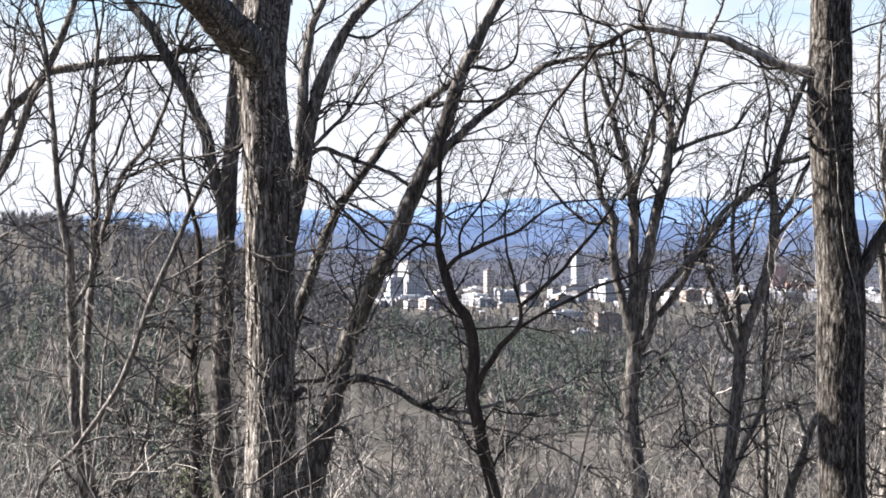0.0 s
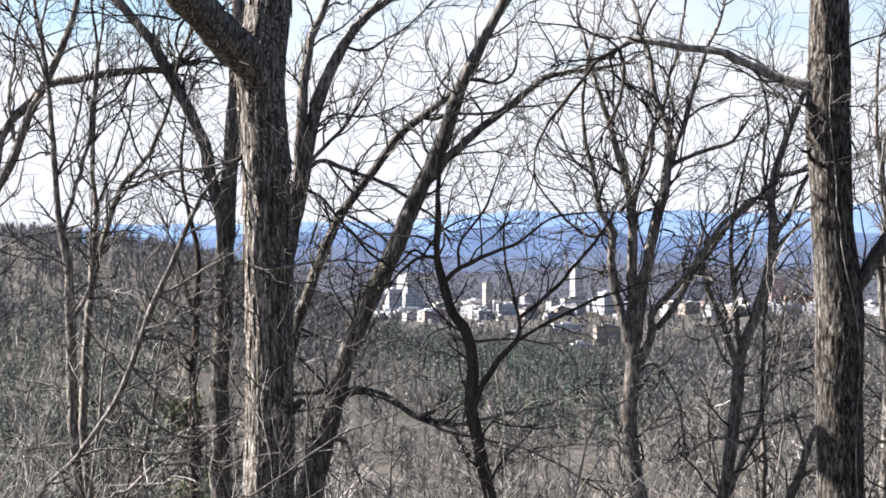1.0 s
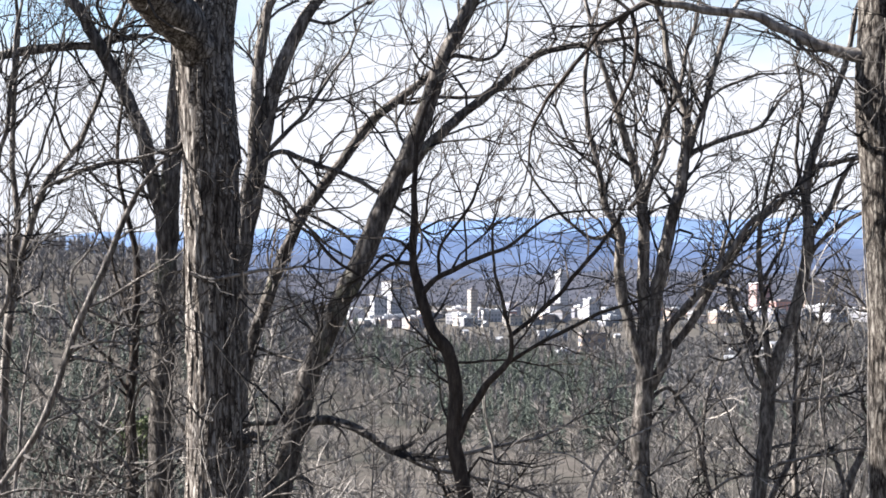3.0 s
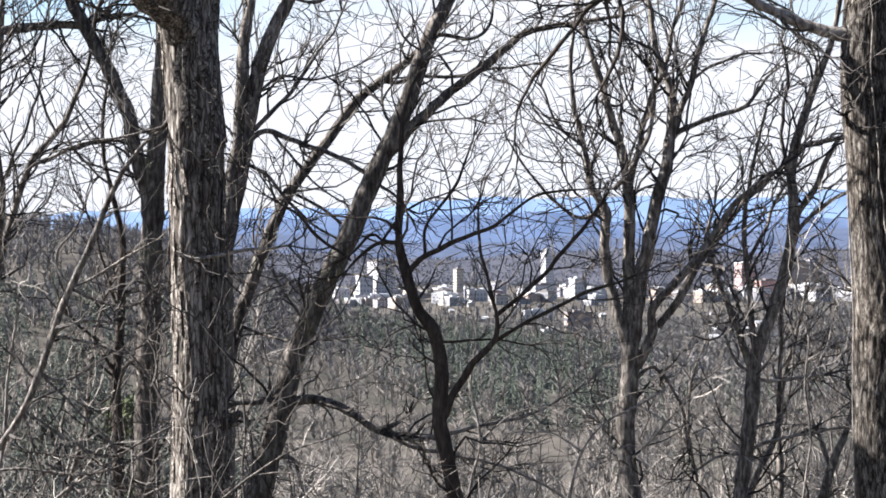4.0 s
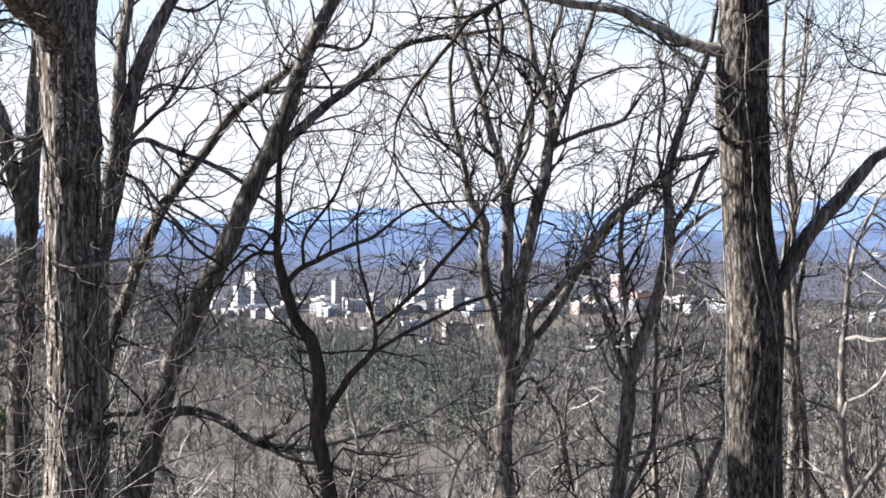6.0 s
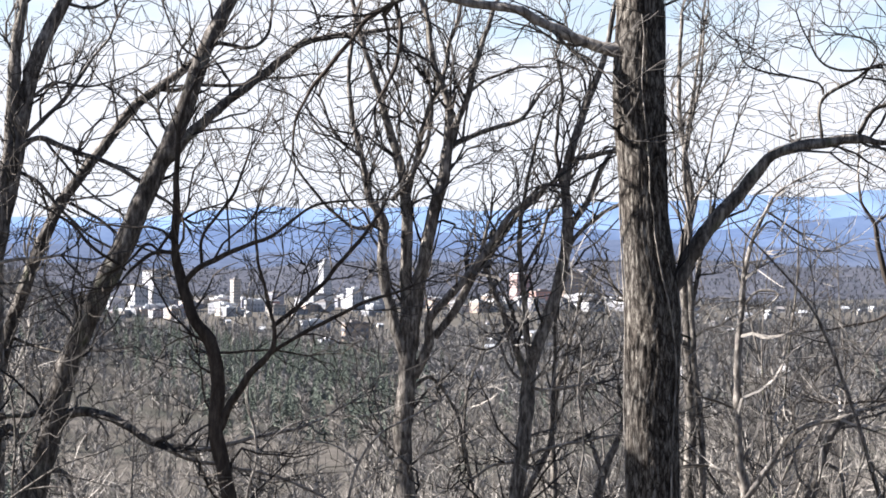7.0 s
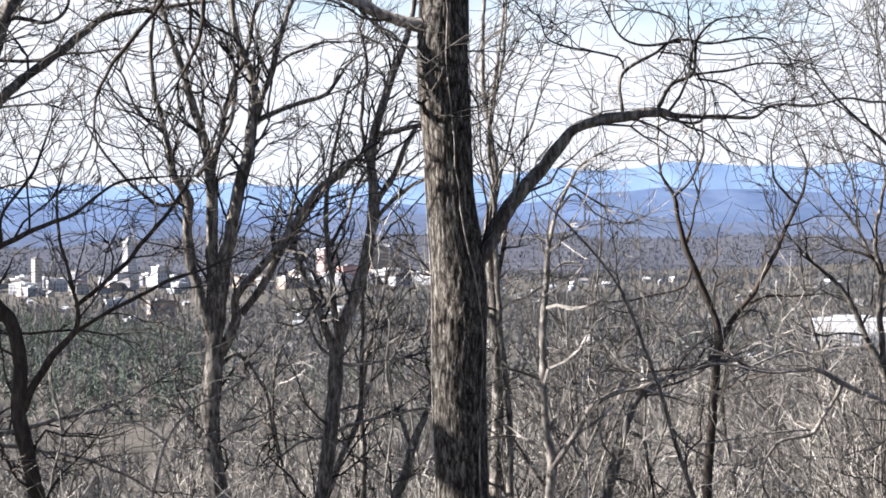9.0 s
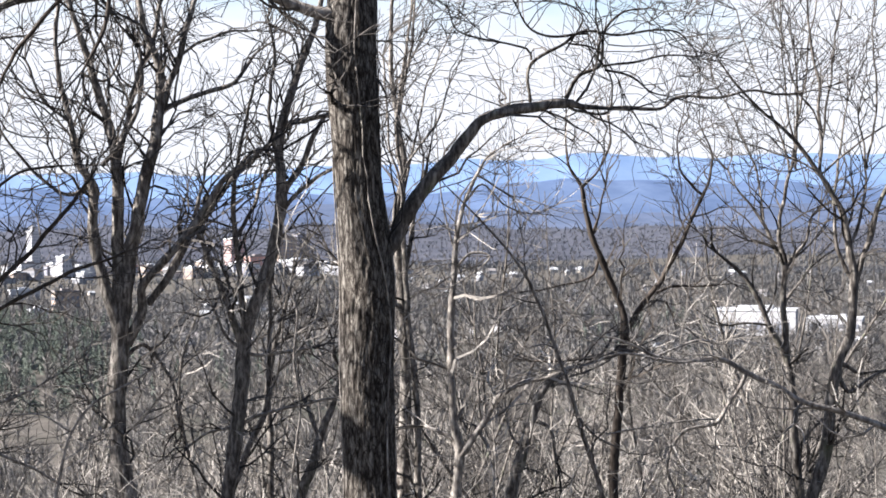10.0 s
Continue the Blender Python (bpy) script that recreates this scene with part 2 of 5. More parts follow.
gf = np.stack([ii * nx + jj, ii * nx + jj + 1, (ii + 1) * nx + jj + 1, (ii + 1) * nx + jj], -1).reshape(-1, 4)
ground = mesh_object("ground", np.stack([GX, GY, GZ], -1).reshape(-1, 3), gf, LITTER, smooth=True)
tagged(ground, "wooded hillside of brown leaf litter falling to a valley", "ground", kind="structure")


def ridge(name, label, y, base, top, waves, mat, seed):
    """A mountain range as a long rising hillside with an uneven crest."""
    rng = np.random.default_rng(seed)
    xs = np.linspace(-3600, 3600, 400)
    crest = np.full(len(xs), top, float)
    for k, amp in waves:
        crest += amp * np.sin(xs * k + rng.uniform(0, 6.3))
    crest += np.interp(xs, RISE_X, RISE_Z)
    crest += np.convolve(rng.normal(0, 1.6, len(xs)), np.ones(3) / 3, "same")
    rows = np.linspace(0, 1, 12)
    X = np.repeat(xs[None], 12, 0)
    Y = y + rows[:, None] * 380 + 25 * np.sin(xs * 0.02)[None] * (1 - rows[:, None])
    Z = base + (crest[None] - base) * rows[:, None] ** 0.8
    i, j = np.meshgrid(np.arange(11), np.arange(len(xs) - 1), indexing="ij")
    n = len(xs)
    f = np.stack([i * n + j, i * n + j + 1, (i + 1) * n + j + 1, (i + 1) * n + j], -1).reshape(-1, 4)
    ob = mesh_object(name, np.stack([X, Y, Z], -1).reshape(-1, 3), f, mat, smooth=True)
    tagged(ob, label, "mountains", kind="structure")
    return X, Y, Z


RISE_X, RISE_Z = [-3600, -1210, -920, -225, 156, 720, 1214, 1390, 1440, 1500, 1560, 1640, 1800, 2000, 2300, 3600], [-52, -42, -13, 7, 26, 31, 56, 63, 69, 86, 84, 70, 68, 72, 84, 74]
# Range tones hold the blue haze of distance, less of it on nearer hills.
HAZE_BLUE = backdrop_material("haze_blue_mountains", (0.085, 0.132, 0.225), (0.115, 0.165, 0.26), 0.16)
HAZE_DEEP = backdrop_material("haze_blue_hills", (0.048, 0.071, 0.128), (0.074, 0.103, 0.168), 0.13, 0.012)
HAZE_FOOT = backdrop_material("haze_slate_hills", (0.040, 0.054, 0.090), (0.070, 0.086, 0.128), 0.12, 0.025)
HAZE_NEAR = backdrop_material("haze_dusky_hills", (0.034, 0.039, 0.054), (0.070, 0.071, 0.084), 0.10, 0.06)
ridge("backdrop_far", "mountain range on the horizon, painted haze blue", 3720, -60, 90, [(0.007, 3.5), (0.015, 3.5), (0.033, 2.5)], HAZE_BLUE, 3)
RISE_Z = [v * 0.45 for v in RISE_Z]
ridge("backdrop_middle", "wooded hills below the far range, painted haze blue", 3300, -60, 52, [(0.004, 9), (0.011, 7), (0.027, 3)], HAZE_DEEP, 8)
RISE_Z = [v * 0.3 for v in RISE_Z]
ridge("backdrop_foot", "wooded foothills behind the town, painted haze slate", 2920, -65, 20, [(0.005, 9), (0.013, 5), (0.031, 2.5)], HAZE_FOOT, 15)
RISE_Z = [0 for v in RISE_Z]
NEAR_HILLS = ridge("backdrop_near", "wooded hills behind the town, painted dusky with haze", 2560, -70, -7, [(0.0045, 6), (0.012, 4.5), (0.04, 2)], HAZE_NEAR, 5)


# ---- trees on the slope ----
SHOOTS = {}


def bark_relief(kind, seed):
    """Raised plates of bark with dark furrows between them, long up the stem."""
    def relief(path, th, r):
        z = np.concatenate([[0], np.cumsum(np.linalg.norm(np.diff(path[:, :3], axis=0), axis=1))])
        out = np.empty((len(path), len(th)))
        depth, tall, across = {"shaggy": (0.012, 4.6, 40.0), "vine": (0.010, 6.5, 52.0)}.get(kind, (0.007, 9.0, 44.0))
        for i in range(len(path)):
            for j in range(len(th)):
                c, s = math.cos(th[j]), math.sin(th[j])
                p = Vector((c * path[i, 3] * across, s * path[i, 3] * across, z[i] * tall + seed))
                w = noise.noise(p * 0.3) * 1.2
                a = noise.noise(p + Vector((w, w, 0)))
                b = noise.noise(Vector((p.x * 1.9, p.y * 1.9, p.z * 3.1)))
                furrow = math.exp(-(a / 0.08) ** 2)
                out[i, j] = depth * (0.5 * a + 0.25 * b - 0.8 * furrow + 0.15) + 0.05 * path[i, 3] * w
        return out
    return relief


def tree_thing(name, label, bark, hanging, points):
    """A tree: an Empty at its foot, and its trunk carried down into the ground."""
    x, y, z, r = points[0]
    if not hanging:
        dx = (points[0][0] - points[1][0]) / max(0.2, points[1][2] - points[0][2])
        dx = max(-0.25, min(0.25, dx))
        foot = float(ground_height(x, y)) - 0.25
        h = z - foot
        points = [(x + dx * h * 0.7, y, foot, r * 1.5), (x + dx * h * 0.6, y, foot + 0.45, r * 1.22), (x + dx * h * 0.4, y, z - 0.45 * h, r * 1.08)] + points
        x, z = points[0][0], foot
    thing = new(name)
    thing.location = (x, y, z)
    tagged(thing, label, "branch" if hanging else "tree", group="" if hanging else "trees on the slope")
    points = [(a - x, b - y, c - z, d) for a, b, c, d in points]
    thick = bark in ("shaggy", "vine")
    path = smooth_path(points, 0.022 if thick else 0.035)
    if not thick:
        path[:, :3] += wobble(path, 0.014)
        path[:, 3] *= [1 + 0.12 * noise.noise(Vector(p[:3]) * 7.0) for p in path]
    big = max(p[3] for p in points)
    v, f = tube(path, 150 if thick else (36 if big > 0.06 else 14), bark_relief(bark, len(SHOOTS) * 7.0) if big > 0.05 else None)
    mesh_object("branch" if hanging else "trunk", v, f, BARK[bark], thing, smooth=True)
    SHOOTS[thing] = dict(bark=bark, origin=np.array((x, y, z)), shoots=[], rng=np.random.default_rng(len(SHOOTS) + 11), limbs=[path])
    return thing


def wobble(path, amount):
    return np.array([noise.noise_vector(Vector(p[:3]) * 2.2) + 0.45 * noise.noise_vector(Vector(p[:3]) * 6.0) for p in path]) * amount * np.minimum(1.0, path[:, 3:4] * 60 + 0.35)


def limb(thing, points, bark=""):
    """A limb of a tree, in the same metres as its trunk."""
    info = SHOOTS[thing]
    o = info["origin"]
    path = smooth_path([(a - o[0], b - o[1], c - o[2], d) for a, b, c, d in points], 0.035)
    w = wobble(path, 0.036)
    path[:, :3] += w - w[0]
    path[:, 3] *= [1 + 0.16 * noise.noise(Vector(p[:3]) * 9.0) for p in path]
    big = points[0][3]
    v, f = tube(path, 64 if big > 0.1 else 24 if big > 0.04 else (10 if big > 0.015 else 6), bark_relief("plain", 3.0) if big > 0.04 else None)
    mesh_object("limb", v, f, BARK[bark or info["bark"]], thing, smooth=True)
    info["limbs"].append(path)


stem_a = tree_thing('shaggy_tree', 'tall hardwood with shaggy peeling grey-brown bark, leafless, on the slope', 'shaggy', False,
    [(-1.73, 12, -0.31, 0.2012), (-1.72, 12, 0.51, 0.1822), (-1.74, 12, 1.41, 0.1758), (-1.75, 12, 2.32, 0.1885), (-1.79, 12, 3, 0.188), (-1.78, 12.01, 3.27, 0.19), (-1.73, 12.03, 3.68, 0.178), (-1.7, 12.05, 4.22, 0.16), (-1.68, 12.07, 5.04, 0.135)])
limb(stem_a, [(-1.76, 12, 2.96, 0.15), (-1.891, 11.8, 3.215, 0.1556), (-2.015, 11.412, 3.348, 0.1432), (-2.129, 10.847, 3.475, 0.1292), (-2.227, 10.098, 3.564, 0.1105), (-2.303, 8.983, 3.629, 0.0836)])
limb(stem_a, [(-1.86, 11.84, 1.57, 0.013), (-1.7, 11.8, 1.53, 0.0135), (-1.56, 11.8, 1.55, 0.0125), (-1.36, 11.8, 1.58, 0.0105), (-1.11, 11.8, 1.59, 0.0085)], 'pale')
limb(stem_a, [(-1.72, 12, 0.33, 0.0296), (-1.83, 12.02, 0.37, 0.0278), (-1.9, 12.03, 0.45, 0.0167), (-2, 12.05, 0.55, 0.0111)])
limb(stem_a, [(-1.65, 12, 0.35, 0.0333), (-1.53, 11.99, 0.41, 0.0295), (-1.44, 11.98, 0.48, 0.024), (-1.37, 11.97, 0.38, 0.0129), (-1.35, 11.97, 0.2, 0.0074)])
limb(stem_a, [(-1.77, 12, 2.36, 0.0222), (-1.9, 11.96, 2.49, 0.0184), (-1.98, 11.93, 2.43, 0.0165), (-2.13, 11.89, 2.38, 0.011), (-2.44, 11.86, 2.31, 0.0073), (-2.75, 11.82, 2.22, 0.0055)])
stem_b = tree_thing('bare_tree', 'leafless tree with a straight stem and a leaning limb', 'plain', False,
    [(-2.27, 13.2, -0.5, 0.0935), (-2.3, 13.2, 0.4, 0.0854), (-2.27, 13.2, 1.1, 0.0813), (-2.25, 13.2, 1.64, 0.0813), (-2.22, 13.2, 2.14, 0.0732), (-2.18, 13.2, 2.79, 0.065), (-2.15, 13.2, 3.59, 0.0569), (-2.12, 13.2, 4.63, 0.0447)])
limb(stem_b, [(-2.25, 13.2, 1.64, 0.061), (-2.31, 13.23, 1.99, 0.055), (-2.42, 13.26, 2.39, 0.0531), (-2.56, 13.3, 2.8, 0.0512), (-2.75, 13.33, 3.18, 0.0493), (-2.98, 13.36, 3.56, 0.0453), (-3.25, 13.39, 3.92, 0.0392), (-3.54, 13.42, 4.38, 0.0289)])
limb(stem_b, [(-2.72, 13.2, 3.16, 0.0183), (-2.61, 13.14, 3.43, 0.0162), (-2.45, 13.07, 3.67, 0.0121), (-2.21, 13.01, 3.8, 0.008)])
limb(stem_b, [(-2.49, 13.2, 2.69, 0.0142), (-2.58, 13.13, 2.88, 0.0121), (-2.54, 13.06, 3.12, 0.0101)])
limb(stem_b, [(-2.3, 13.2, 0.8, 0.0163), (-2.47, 13.26, 0.69, 0.0143), (-2.54, 13.32, 0.44, 0.0123), (-2.52, 13.37, 0.08, 0.0103)])
stem_c = tree_thing('bare_tree', 'leafless forked tree with two slim stems', 'mid', False,
    [(-1.76, 13.6, -0.56, 0.0838), (-1.77, 13.6, 0.37, 0.0754), (-1.77, 13.6, 1.08, 0.0712), (-1.74, 13.6, 1.65, 0.067), (-1.63, 13.6, 2.23, 0.0628), (-1.53, 13.6, 2.82, 0.0586), (-1.41, 13.6, 3.23, 0.0544), (-1.21, 13.6, 3.59, 0.0461), (-0.98, 13.6, 3.85, 0.0377), (-0.65, 13.6, 4.05, 0.0272), (-0.24, 13.6, 4.31, 0.0168)])
limb(stem_c, [(-1.74, 13.6, 1.7, 0.0503), (-1.69, 13.6, 2.21, 0.0502), (-1.63, 13.59, 2.75, 0.0481), (-1.64, 13.59, 3.18, 0.0439), (-1.57, 13.58, 3.51, 0.0376), (-1.45, 13.58, 3.85, 0.0314), (-1.31, 13.58, 4.2, 0.023)])
limb(stem_c, [(-1.59, 13.6, 2.41, 0.0251), (-1.46, 13.58, 2.5, 0.023), (-1.25, 13.57, 2.45, 0.0209), (-0.95, 13.55, 2.35, 0.0188), (-0.66, 13.53, 2.18, 0.0146), (-0.43, 13.52, 2, 0.0104)])
limb(stem_c, [(-1.54, 13.6, 2.5, 0.0209), (-1.39, 13.62, 2.65, 0.0189), (-1.26, 13.63, 2.78, 0.0168), (-1.06, 13.65, 3.11, 0.0126), (-0.87, 13.67, 3.43, 0.0084)])
limb(stem_c, [(-1.59, 13.6, 2.24, 0.0147), (-1.44, 13.63, 2.15, 0.0147), (-1.29, 13.66, 1.98, 0.0126), (-1.06, 13.69, 1.78, 0.0105), (-0.8, 13.73, 1.62, 0.0063)])
limb(stem_c, [(-1.53, 13.6, 2.77, 0.0126), (-1.31, 13.59, 2.9, 0.0105), (-1.05, 13.57, 2.9, 0.0084), (-0.74, 13.56, 3.02, 0.0063)])
limb(stem_c, [(-1.26, 13.6, 3.52, 0.0147), (-1.05, 13.54, 3.48, 0.0125), (-0.79, 13.49, 3.63, 0.0104), (-0.54, 13.43, 3.82, 0.0083)])
limb(stem_c, [(-1.41, 13.6, 2.5, 0.0126), (-1.25, 13.57, 2.31, 0.0104), (-1, 13.53, 2.05, 0.0083), (-0.74, 13.5, 1.9, 0.0062)])
stem_d = tree_thing('bare_tree', 'slender leafless tree leaning over, grey bark', 'plain', False,
    [(-1.85, 13.9, -0.61, 0.0599), (-1.83, 13.9, 0.34, 0.0556), (-1.74, 13.9, 0.86, 0.0514), (-1.62, 13.9, 1.25, 0.0492), (-1.44, 13.9, 1.75, 0.0471), (-1.23, 13.9, 2.13, 0.0428), (-0.97, 13.9, 2.48, 0.0385), (-0.76, 13.9, 2.75, 0.0364), (-0.55, 13.9, 2.93, 0.0321), (-0.29, 13.9, 3.14, 0.0278), (-0.08, 13.9, 3.43, 0.0214), (0.12, 13.9, 3.79, 0.015)])
limb(stem_d, [(-0.58, 13.9, 2.91, 0.0171), (-0.45, 13.92, 2.88, 0.0171), (-0.29, 13.93, 2.93, 0.015), (0.02, 13.95, 2.94, 0.0129), (0.31, 13.97, 3.01, 0.0108), (0.6, 13.98, 3.04, 0.0086)])
limb(stem_d, [(-1.28, 13.9, 2.04, 0.0128), (-1.08, 13.94, 1.94, 0.0129), (-0.82, 13.98, 1.75, 0.0108), (-0.61, 14.01, 1.65, 0.0086)])
limb(stem_d, [(-1.7, 13.9, 0.99, 0.015), (-1.54, 13.83, 0.92, 0.0128), (-1.35, 13.75, 0.86, 0.0106), (-1.05, 13.68, 0.88, 0.0063)])
stem_e = tree_thing('leaning_tree', 'dark leafless tree leaning steeply to one side', 'plain', False,
    [(-1.5, 12.9, -0.45, 0.1112), (-1.37, 12.9, 0.04, 0.0953), (-1.25, 12.9, 0.48, 0.0854), (-1.14, 12.9, 0.87, 0.0795), (-0.95, 12.9, 1.31, 0.0795), (-0.75, 12.9, 1.74, 0.0755), (-0.58, 12.9, 2.13, 0.0715), (-0.44, 12.9, 2.42, 0.0675), (-0.32, 12.9, 2.71, 0.0596), (-0.2, 12.9, 3.1, 0.0556), (-0.03, 12.9, 3.44, 0.0477), (0.12, 12.9, 3.73, 0.0397), (0.26, 12.9, 4.07, 0.0338), (0.45, 12.9, 4.51, 0.0238)])
limb(stem_e, [(-0.52, 12.9, 2.25, 0.0437), (-0.32, 12.91, 2.49, 0.0398), (-0.08, 12.93, 2.72, 0.0358), (0.12, 12.94, 2.89, 0.0319), (0.36, 12.96, 3.06, 0.0279), (0.55, 12.97, 3.21, 0.024), (0.85, 12.98, 3.26, 0.018), (1.19, 13, 3.31, 0.012)])
limb(stem_e, [(-1.24, 12.9, 0.48, 0.0358), (-0.99, 12.85, 0.48, 0.0336), (-0.75, 12.8, 0.39, 0.0296), (-0.53, 12.75, 0.27, 0.0236)])
# The sunlit look of this outer limb is put into its pale bark.
limb(stem_e, [(-0.54, 12.9, 0.26, 0.0238), (-0.22, 12.85, 0.22, 0.0178), (0.12, 12.8, 0.31, 0.0138), (0.5, 12.75, 0.38, 0.0098), (0.83, 12.69, 0.55, 0.0059)], 'pale')
limb(stem_e, [(-1.24, 12.9, 0.48, 0.0278), (-1.37, 12.78, 0.49, 0.0236), (-1.55, 12.66, 0.47, 0.0156)])
# Pale bark again carries the sunlight on this side branch.
limb(stem_e, [(-0.53, 12.9, 0.25, 0.0159), (-0.27, 12.94, 0.14, 0.0139), (0.07, 12.98, 0.04, 0.012), (0.46, 13.02, -0.06, 0.01), (0.81, 13.06, -0.26, 0.008)], 'pale')
limb(stem_e, [(-0.13, 12.9, 3.15, 0.0159), (0.09, 12.96, 3.13, 0.014), (0.24, 13.02, 3.21, 0.012), (0.29, 13.08, 3.39, 0.0081)])
limb(stem_e, [(-0.42, 12.9, 2.45, 0.0139), (-0.49, 12.99, 2.57, 0.012), (-0.51, 13.07, 2.68, 0.0101)])
limb(stem_e, [(-1.38, 12.9, 0.04, 0.0179), (-1.23, 12.82, 0.1, 0.0138), (-1.12, 12.74, 0.02, 0.0118), (-1.05, 12.66, -0.16, 0.0078)])
limb(stem_e, [(-0.27, 12.9, 2.83, 0.0119), (-0.22, 12.87, 3, 0.0099), (-0.37, 12.84, 3.14, 0.0079), (-0.51, 12.81, 3.43, 0.0059)])
stem_f = tree_thing('crooked_tree', 'dark crooked young tree with forking stems', 'dark', False,
    [(0.057, 11.784, -0.267, 0.0508), (-0.028, 11.784, 0.092, 0.049), (-0.094, 11.784, 0.45, 0.0471), (-0.084, 11.784, 0.714, 0.0454), (-0.132, 11.784, 1.025, 0.0436), (-0.245, 11.784, 1.204, 0.0381), (-0.32, 11.784, 1.421, 0.0345), (-0.377, 11.784, 1.637, 0.0272), (-0.367, 11.784, 1.949, 0.0218), (-0.358, 11.784, 2.223, 0.0163), (-0.33, 11.784, 2.524, 0.0108), (-0.207, 11.784, 2.835, 0.0073)])
limb(stem_f, [(-0.094, 11.784, 0.44, 0.0272), (0.028, 11.756, 0.676, 0.0253), (0.151, 11.718, 0.856, 0.0217), (0.254, 11.69, 0.987, 0.018), (0.264, 11.661, 1.157, 0.0126), (0.179, 11.624, 1.468, 0.0107), (0.132, 11.595, 1.77, 0.0089), (0.151, 11.567, 1.949, 0.0054)])
limb(stem_f, [(0.264, 11.784, 0.977, 0.0145), (0.462, 11.737, 1.11, 0.0127), (0.679, 11.7, 1.223, 0.0127), (0.933, 11.652, 1.336, 0.0107), (1.197, 11.614, 1.44, 0.0072)])
limb(stem_f, [(0.264, 11.784, 1.138, 0.0145), (0.414, 11.784, 1.289, 0.0145), (0.613, 11.774, 1.477, 0.0145), (0.811, 11.774, 1.723, 0.0128), (0.953, 11.774, 1.911, 0.009), (1.037, 11.774, 2.043, 0.0055)])
limb(stem_f, [(-0.32, 11.784, 1.421, 0.0218), (-0.226, 11.747, 1.516, 0.0199), (-0.066, 11.718, 1.6, 0.0162), (0.113, 11.68, 1.666, 0.0144), (0.33, 11.643, 1.798, 0.0107), (0.537, 11.614, 1.93, 0.0089), (0.867, 11.577, 1.987, 0.0054)])
limb(stem_f, [(-0.358, 11.784, 1.628, 0.0145), (-0.49, 11.756, 1.637, 0.0145), (-0.584, 11.718, 1.59, 0.0127), (-0.679, 11.69, 1.459, 0.0072)])
limb(stem_f, [(-0.198, 11.784, 1.524, 0.0128), (-0.198, 11.765, 1.732, 0.0108), (-0.066, 11.756, 1.949, 0.0108), (0.019, 11.737, 2.128, 0.009), (0.104, 11.718, 2.326, 0.0054)])
limb(stem_f, [(-0.471, 11.784, 1.637, 0.0108), (-0.556, 11.718, 1.684, 0.0108), (-0.679, 11.661, 1.553, 0.0072)])
limb(stem_f, [(-0.49, 11.784, 1.637, 0.009), (-0.34, 11.85, 1.817, 0.0091), (-0.207, 11.916, 1.893, 0.0074), (0.019, 11.982, 1.977, 0.0056)])
limb(stem_f, [(-0.132, 11.784, 0.977, 0.0108), (0.019, 11.821, 0.959, 0.0091), (0.245, 11.85, 0.95, 0.0073), (0.509, 11.888, 0.921, 0.0055)])
limb(stem_f, [(-0.094, 11.784, 0.535, 0.009), (-0.198, 11.841, 0.704, 0.0073), (-0.245, 11.897, 0.969, 0.0055)])
limb(stem_f, [(-0.688, 11.784, 1.516, 0.009), (-0.905, 11.756, 1.684, 0.0108), (-1.084, 11.737, 1.836, 0.009), (-1.254, 11.708, 1.93, 0.0054)])
stem_g = tree_thing('clump_tree', 'leafless tree with several stems from one base', 'mid', False,
    [(1.279, 12.403, -0.357, 0.0688), (1.211, 12.403, 0.021, 0.0649), (1.192, 12.403, 0.389, 0.0649), (1.221, 12.403, 0.718, 0.0649), (1.221, 12.403, 0.951, 0.0573), (1.221, 12.403, 1.416, 0.0421), (1.221, 12.403, 1.784, 0.0421), (1.182, 12.403, 2.162, 0.0344), (1.085, 12.403, 2.53, 0.0287), (0.998, 12.403, 2.811, 0.023), (0.901, 12.403, 3.131, 0.0172), (0.804, 12.403, 3.509, 0.0114)])
limb(stem_g, [(1.211, 12.403, 0.854, 0.0421), (1.114, 12.384, 1.232, 0.0382), (1.047, 12.364, 1.648, 0.0361), (1.037, 12.345, 1.881, 0.0304), (0.95, 12.316, 2.036, 0.0228), (0.882, 12.297, 2.336, 0.0189), (0.814, 12.277, 2.802, 0.0151), (0.843, 12.258, 3.257, 0.0113), (0.979, 12.238, 3.616, 0.0076)])
limb(stem_g, [(1.231, 12.403, 0.902, 0.0458), (1.318, 12.384, 1.416, 0.0457), (1.386, 12.355, 1.784, 0.0438), (1.454, 12.335, 2.114, 0.0418), (1.521, 12.316, 2.385, 0.0379), (1.502, 12.287, 2.705, 0.0284), (1.395, 12.268, 3.024, 0.0227), (1.298, 12.238, 3.441, 0.017), (1.211, 12.219, 3.848, 0.0112)])
limb(stem_g, [(1.269, 12.403, 0.767, 0.0382), (1.376, 12.384, 0.99, 0.0343), (1.376, 12.355, 1.174, 0.0304), (1.492, 12.335, 1.329, 0.0266), (1.638, 12.306, 1.503, 0.0266), (1.793, 12.287, 1.697, 0.0227), (1.967, 12.258, 1.949, 0.017), (2.238, 12.238, 2.133, 0.0113)])
limb(stem_g, [(1.415, 12.403, 1.048, 0.0267), (1.579, 12.442, 1.3, 0.0306), (1.725, 12.49, 1.532, 0.0269), (1.899, 12.529, 1.755, 0.0212), (2.093, 12.568, 1.997, 0.0174), (2.238, 12.616, 2.123, 0.0116)])
limb(stem_g, [(1.531, 12.403, 2.385, 0.0248), (1.609, 12.374, 2.666, 0.0229), (1.705, 12.345, 2.986, 0.0209), (1.822, 12.326, 3.354, 0.0152), (1.928, 12.297, 3.674, 0.0095)])
